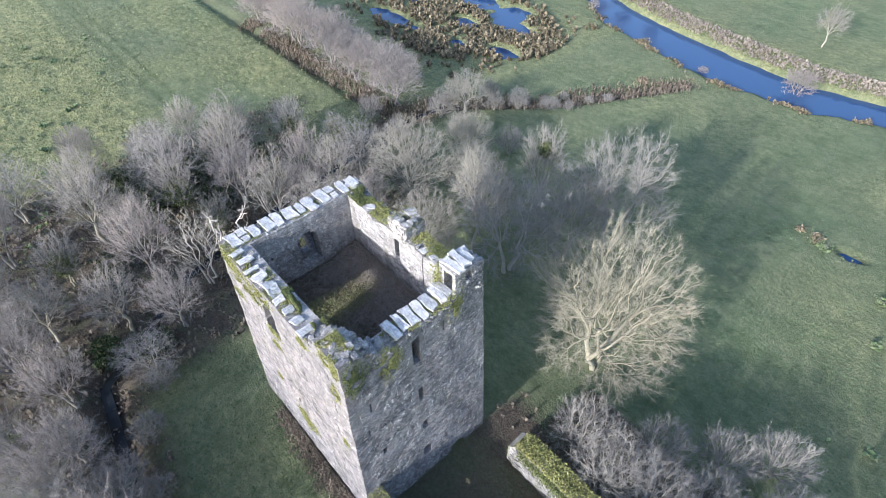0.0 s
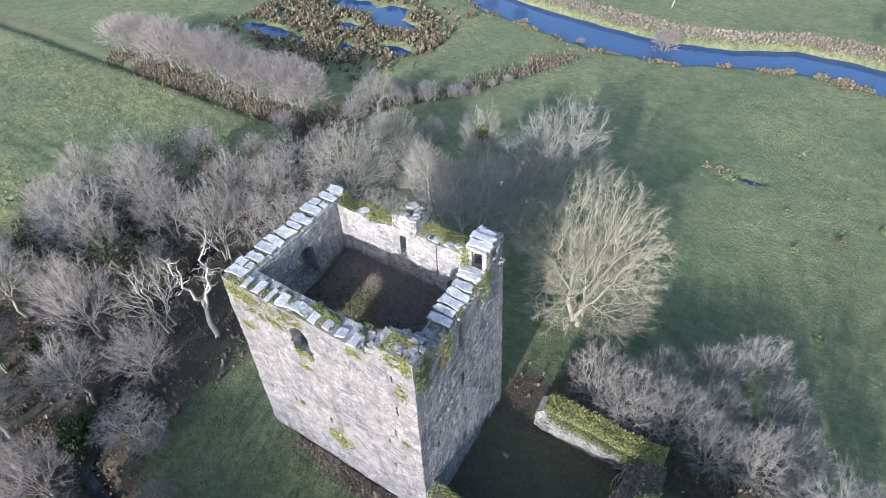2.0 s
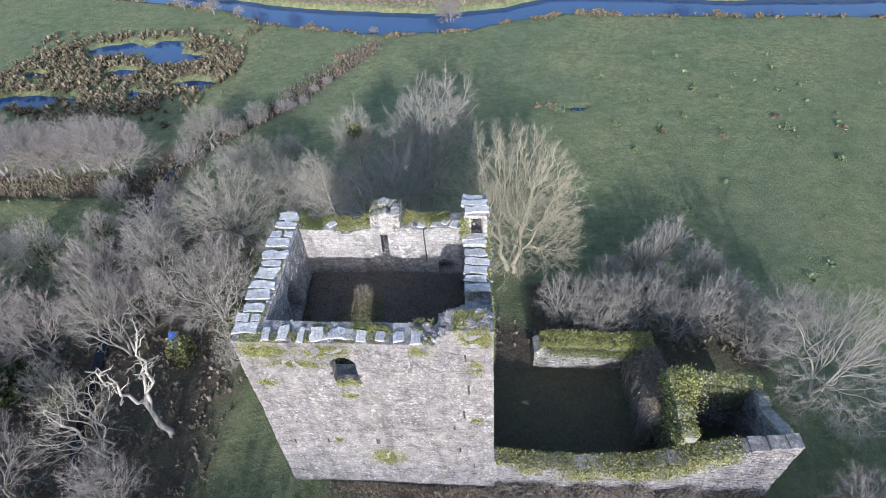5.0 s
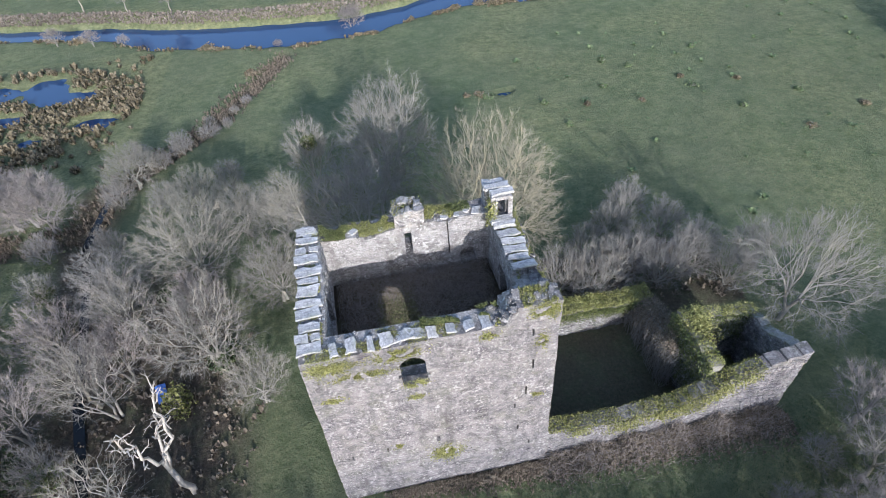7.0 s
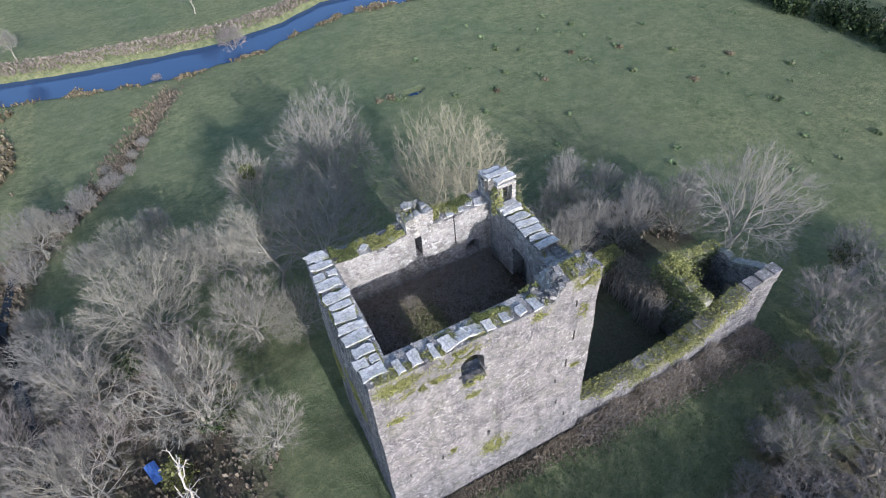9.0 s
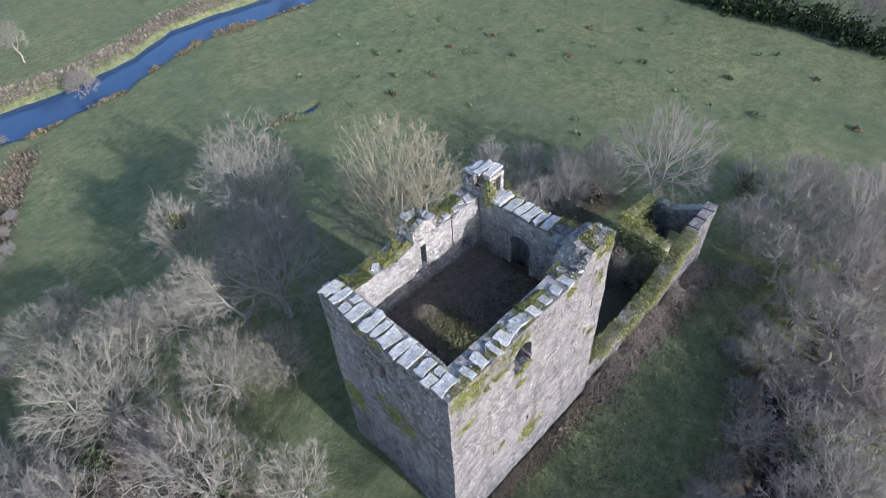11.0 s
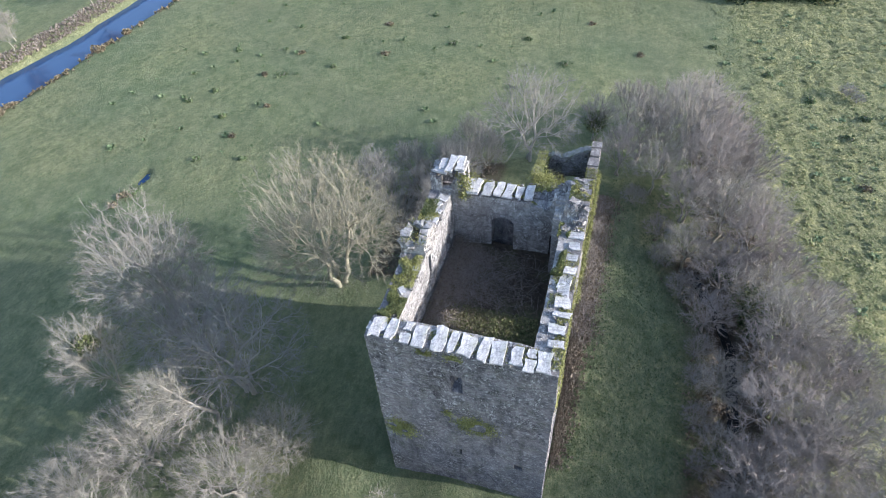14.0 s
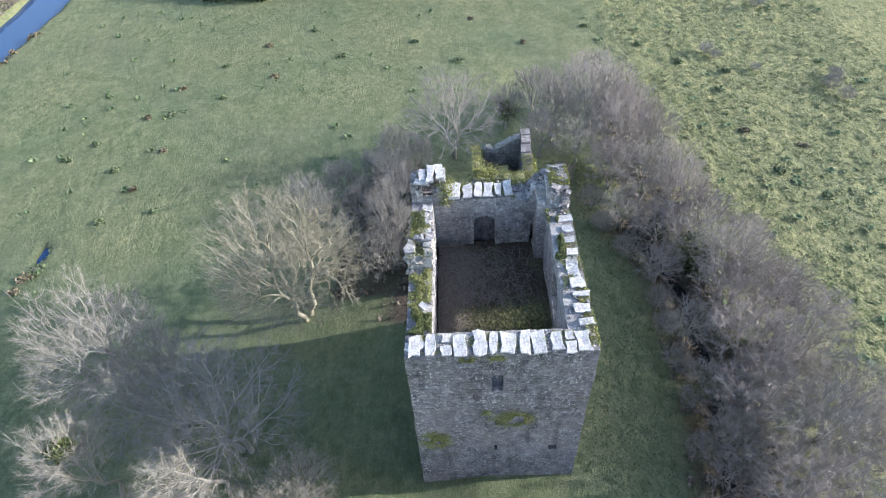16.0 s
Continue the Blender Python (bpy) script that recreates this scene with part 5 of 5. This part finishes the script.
def tuft_mesh(name, spots, mat, rng, blades=5):
    """Grass tussocks: short arching blades round each spot (x, y, height, width)."""
    verts, faces = [], []
    for x, y, h, w in spots:
        z = land(x, y) - 0.03
        for k in range(blades):
            a = rng.uniform(0, TAU)
            ca, sa = math.cos(a), math.sin(a)
            o = rng.uniform(0, 0.3) * w
            px, py = x + ca * o, y + sa * o
            bw = w * rng.uniform(0.16, 0.3)
            hh = h * rng.uniform(0.6, 1.2)
            out = w * rng.uniform(0.4, 1.0)
            i = len(verts)
            verts += [(px - sa * bw, py + ca * bw, z), (px + sa * bw, py - ca * bw, z), (px + ca * out * 0.5 + sa * bw * 0.7, py + sa * out * 0.5 - ca * bw * 0.7, z + hh), (px + ca * out * 0.5 - sa * bw * 0.7, py + sa * out * 0.5 + ca * bw * 0.7, z + hh), (px + ca * out, py + sa * out, z + hh * 0.75)]
            faces += [(i, i + 1, i + 2, i + 3), (i + 3, i + 2, i + 4)]
    return mesh_from(name, verts, faces, mat)


def build_grass():
    rng = random.Random(41)
    def sow(n, x0, x1, y0, y1, keep, h, w):
        out = []
        for _ in range(n):
            x, y = rng.uniform(x0, x1), rng.uniform(y0, y1)
            if rng.random() < keep(x, y):
                k = rng.uniform(0.6, 1.4)
                out.append((x, y, h * k, w * k))
        return out
    patch = lambda x, y: 0.6 + 0.4 * noise.noise(Vector((x * 0.16, y * 0.16, 8)))
    dry = lambda x, y: cover(x, y)[0] * (1 - cover(x, y)[1]) * (1 - 0.8 * cover(x, y)[2])
    tagged(new("west_field_tussocks", tuft_mesh("west_field_tussocks", sow(20000, -86, -24, -22, 30, lambda x, y: dry(x, y) * patch(x, y) * 1.1, 0.09, 0.3), BLADE, rng, 5)), "pale tussocky grass of the rough field", "grass", kind="stuff")
    tagged(new("south_field_tussocks", tuft_mesh("south_field_tussocks", sow(22000, 2, 84, -46, -12, lambda x, y: dry(x, y) * patch(x, y) * 1.1, 0.085, 0.3), BLADE, rng, 5)), "yellowish tussocks in the rough pasture", "grass", kind="stuff")
    tagged(new("meadow_tussocks", tuft_mesh("meadow_tussocks", sow(26000, 14, 80, 12, 66, lambda x, y: 0.8 * max(0.1, patch(x, y)) * (0.4 if y > 55 else 1), 0.07, 0.2), BLADE_GREEN, rng, 3)), "short tufts of meadow grass", "grass", kind="stuff")
    tagged(new("lawn_tussocks", tuft_mesh("lawn_tussocks", sow(9000, -8, 32, -10, 0, lambda x, y: 1 - cover(x, y)[1], 0.10, 0.12), BLADE_GREEN, rng, 3)), "long green grass below the tower", "grass", kind="stuff")
    clumps = sow(170, 2, 84, -46, -12, lambda x, y: (1 - cover(x, y)[1]) * patch(x, y), 0.16, 0.55) + sow(150, 26, 80, 10, 62, patch, 0.22, 0.5) + sow(120, -80, -30, -20, 12, patch, 0.3, 0.6)
    tagged(new("rush_clumps", tuft_mesh("rush_clumps", clumps, BLADE_GREEN, rng, 14)), "dark green rush clumps dotted over the pasture", "rushes", kind="stuff")
    # marsh: rush clumps round the pools
    marsh = sow(2300, -60, -24, 43, 72, lambda x, y: (1 if math.hypot((x + 42) / 18, (y - 58) / 13) < 1 else 0.1) * (0.35 + patch(x, y)) * (1 if pond_depth(x, y) < 0.12 else 0.02), 0.55, 0.6)
    tagged(new("marsh_rushes", tuft_mesh("marsh_rushes", marsh, RUSH, rng, 11)), "tawny rush clumps round the flood pools", "rushes", kind="stuff")
    reeds = []
    for _ in range(4200):
        x = rng.uniform(-80, 90)
        reeds.append((x, along(RIVER_FAR, x) + rng.uniform(0.6, 4.2), 0.32 * rng.uniform(0.6, 1.3), 0.45))
    tagged(new("bank_reeds", tuft_mesh("bank_reeds", reeds, REED, rng, 5)), "dry tan reeds along the far bank", "reeds", kind="stuff")
    near = []
    for _ in range(2600):
        x = rng.uniform(-60, 70)
        if noise.noise(Vector((x * 0.22, 5, 1))) > rng.uniform(-0.1, 0.3):
            near.append((x, along(RIVER_NEAR, x) - abs(rng.gauss(0.2, 0.7)), 0.3 * rng.uniform(0.5, 1.5), 0.4))
    tagged(new("near_bank_sedge", tuft_mesh("near_bank_sedge", near, RUSH, rng, 6)), "tawny sedge in patches along the near bank", "sedge", kind="stuff")
    brook = []
    for (ax, ay), (bx, by) in zip(STREAM, STREAM[1:]):
        if max(ay, by) > 34:
            for _ in range(int(34 * math.hypot(bx - ax, by - ay))):
                f = rng.random()
                brook.append((ax + (bx - ax) * f + rng.gauss(0, 0.9), ay + (by - ay) * f + rng.gauss(0, 0.9), 0.35 * rng.uniform(0.4, 1.5), 0.3))
    tagged(new("brook_bracken", tuft_mesh("brook_bracken", brook, BRACKEN, rng, 6)), "brown bracken and brush along the brook", "bracken", kind="stuff")
    # bracken and bramble strip at the sunny foot of the walls and on the hedge bank
    strip = []
    for _ in range(5200):
        x = 2 + 26.5 * rng.random() ** 0.8
        strip.append((x, -0.4 - abs(rng.gauss(0, 0.35 + 0.02 * x)), 0.22 * rng.uniform(0.4, 1.5), 0.14))
    tagged(new("bramble_strip", tuft_mesh("bramble_strip", strip, BRACKEN, rng, 6)), "brown bramble and dead bracken along the wall foot", "brambles", kind="stuff")
    bank_ob = thing("bramble_bank", "brown bramble bank heaped against the sunny yard wall", "brambles", kind="stuff")
    stems = []
    for _ in range(1900):
        x = 12.4 + 15.6 * rng.random()
        k = 0.55 + 0.45 * noise.noise(Vector((x * 0.7, 1, 5)))
        y = -0.25 - abs(rng.gauss(0, 0.85))
        z = land(x, y) - 0.05
        h = max(0.15, (1.9 + 0.5 * k) * k * 1.2 * (1 + y / 3.2))
        p = Vector((x, y, z))
        q = p + Vector((rng.gauss(0, 0.7), rng.gauss(-0.15, 0.5), h * rng.uniform(0.1, 0.7)))
        q.y = min(q.y, -0.3)
        stems.append(([p, p.lerp(q, 0.5) + Vector((0, 0, h * 0.6)), q], 0.013, 0))
    part_data("stem_mass", tubes("stem_mass", stems, 3, TWIG_PINK), bank_ob, kind="stuff")
    def heaped():
        x = 12.4 + 15.6 * rng.random()
        k = 0.55 + 0.45 * noise.noise(Vector((x * 0.7, 1, 5)))
        y = -0.3 - abs(rng.gauss(0, 0.8))
        return Vector((x, y, land(x, y) + max(0.1, 2.0 * k * (1 + y / 3.0)) * rng.random() ** 0.6))
    leaf_part("dead_leaves", 11000, heaped, 0.06, BRACKEN, bank_ob, "", rng)
    bank = [(x, 31.7 + rng.gauss(0, 0.9), 0.4 * rng.uniform(0.3, 1.3), 0.24) for x in (rng.uniform(-66, -26) for _ in range(3600)) if noise.noise(Vector((x * 0.35, 3, 3))) > rng.uniform(-0.5, 0.4)]
    tagged(new("bracken_bank", tuft_mesh("bracken_bank", bank, BRACKEN, rng, 6)), "rusty dead bracken on the hedge bank", "bracken", kind="stuff")
    floor = sow(9000, -40, 46, -22, 26, lambda x, y: cover(x, y)[1] * (0.0 if -0.5 < y < 10 and -1 < x < 29 else 1), 0.3, 0.35)
    tagged(new("woodland_litter", tuft_mesh("woodland_litter", floor, BRACKEN, rng, 5)), "dead undergrowth on the woodland floor", "undergrowth", kind="stuff")


def build_small():
    """A blue sheet on the floor of the wood."""
    rng = random.Random(51)
    bm = bmesh.new()
    grid = [[bm.verts.new(((i / 4 - 0.5) * 0.75, (j / 6 - 0.5) * 1.7, 0.05 * math.sin(i * 1.4 + j))) for i in range(5)] for j in range(7)]
    for j in range(6):
        for i in range(4):
            bm.faces.new((grid[j][i], grid[j][i + 1], grid[j + 1][i + 1], grid[j + 1][i]))
    me = bpy.data.meshes.new("plastic_sheet")
    bm.to_mesh(me)
    bm.free()
    me.materials.append(BLUE)
    ob = tagged(new("plastic_sheet", me), "blue plastic sheet lying on the woodland floor", "sheet")
    ob.matrix_basis = pose(-13.8, 11.1, land(-13.8, 11.1) + 0.25, 4, 6, 20)
    md = ob.modifiers.new("thickness", "SOLIDIFY")
    md.thickness = 0.02


build_trees()
build_undergrowth()
build_small()
build_grass()
build_yard()
build_brambles()
build_tower()
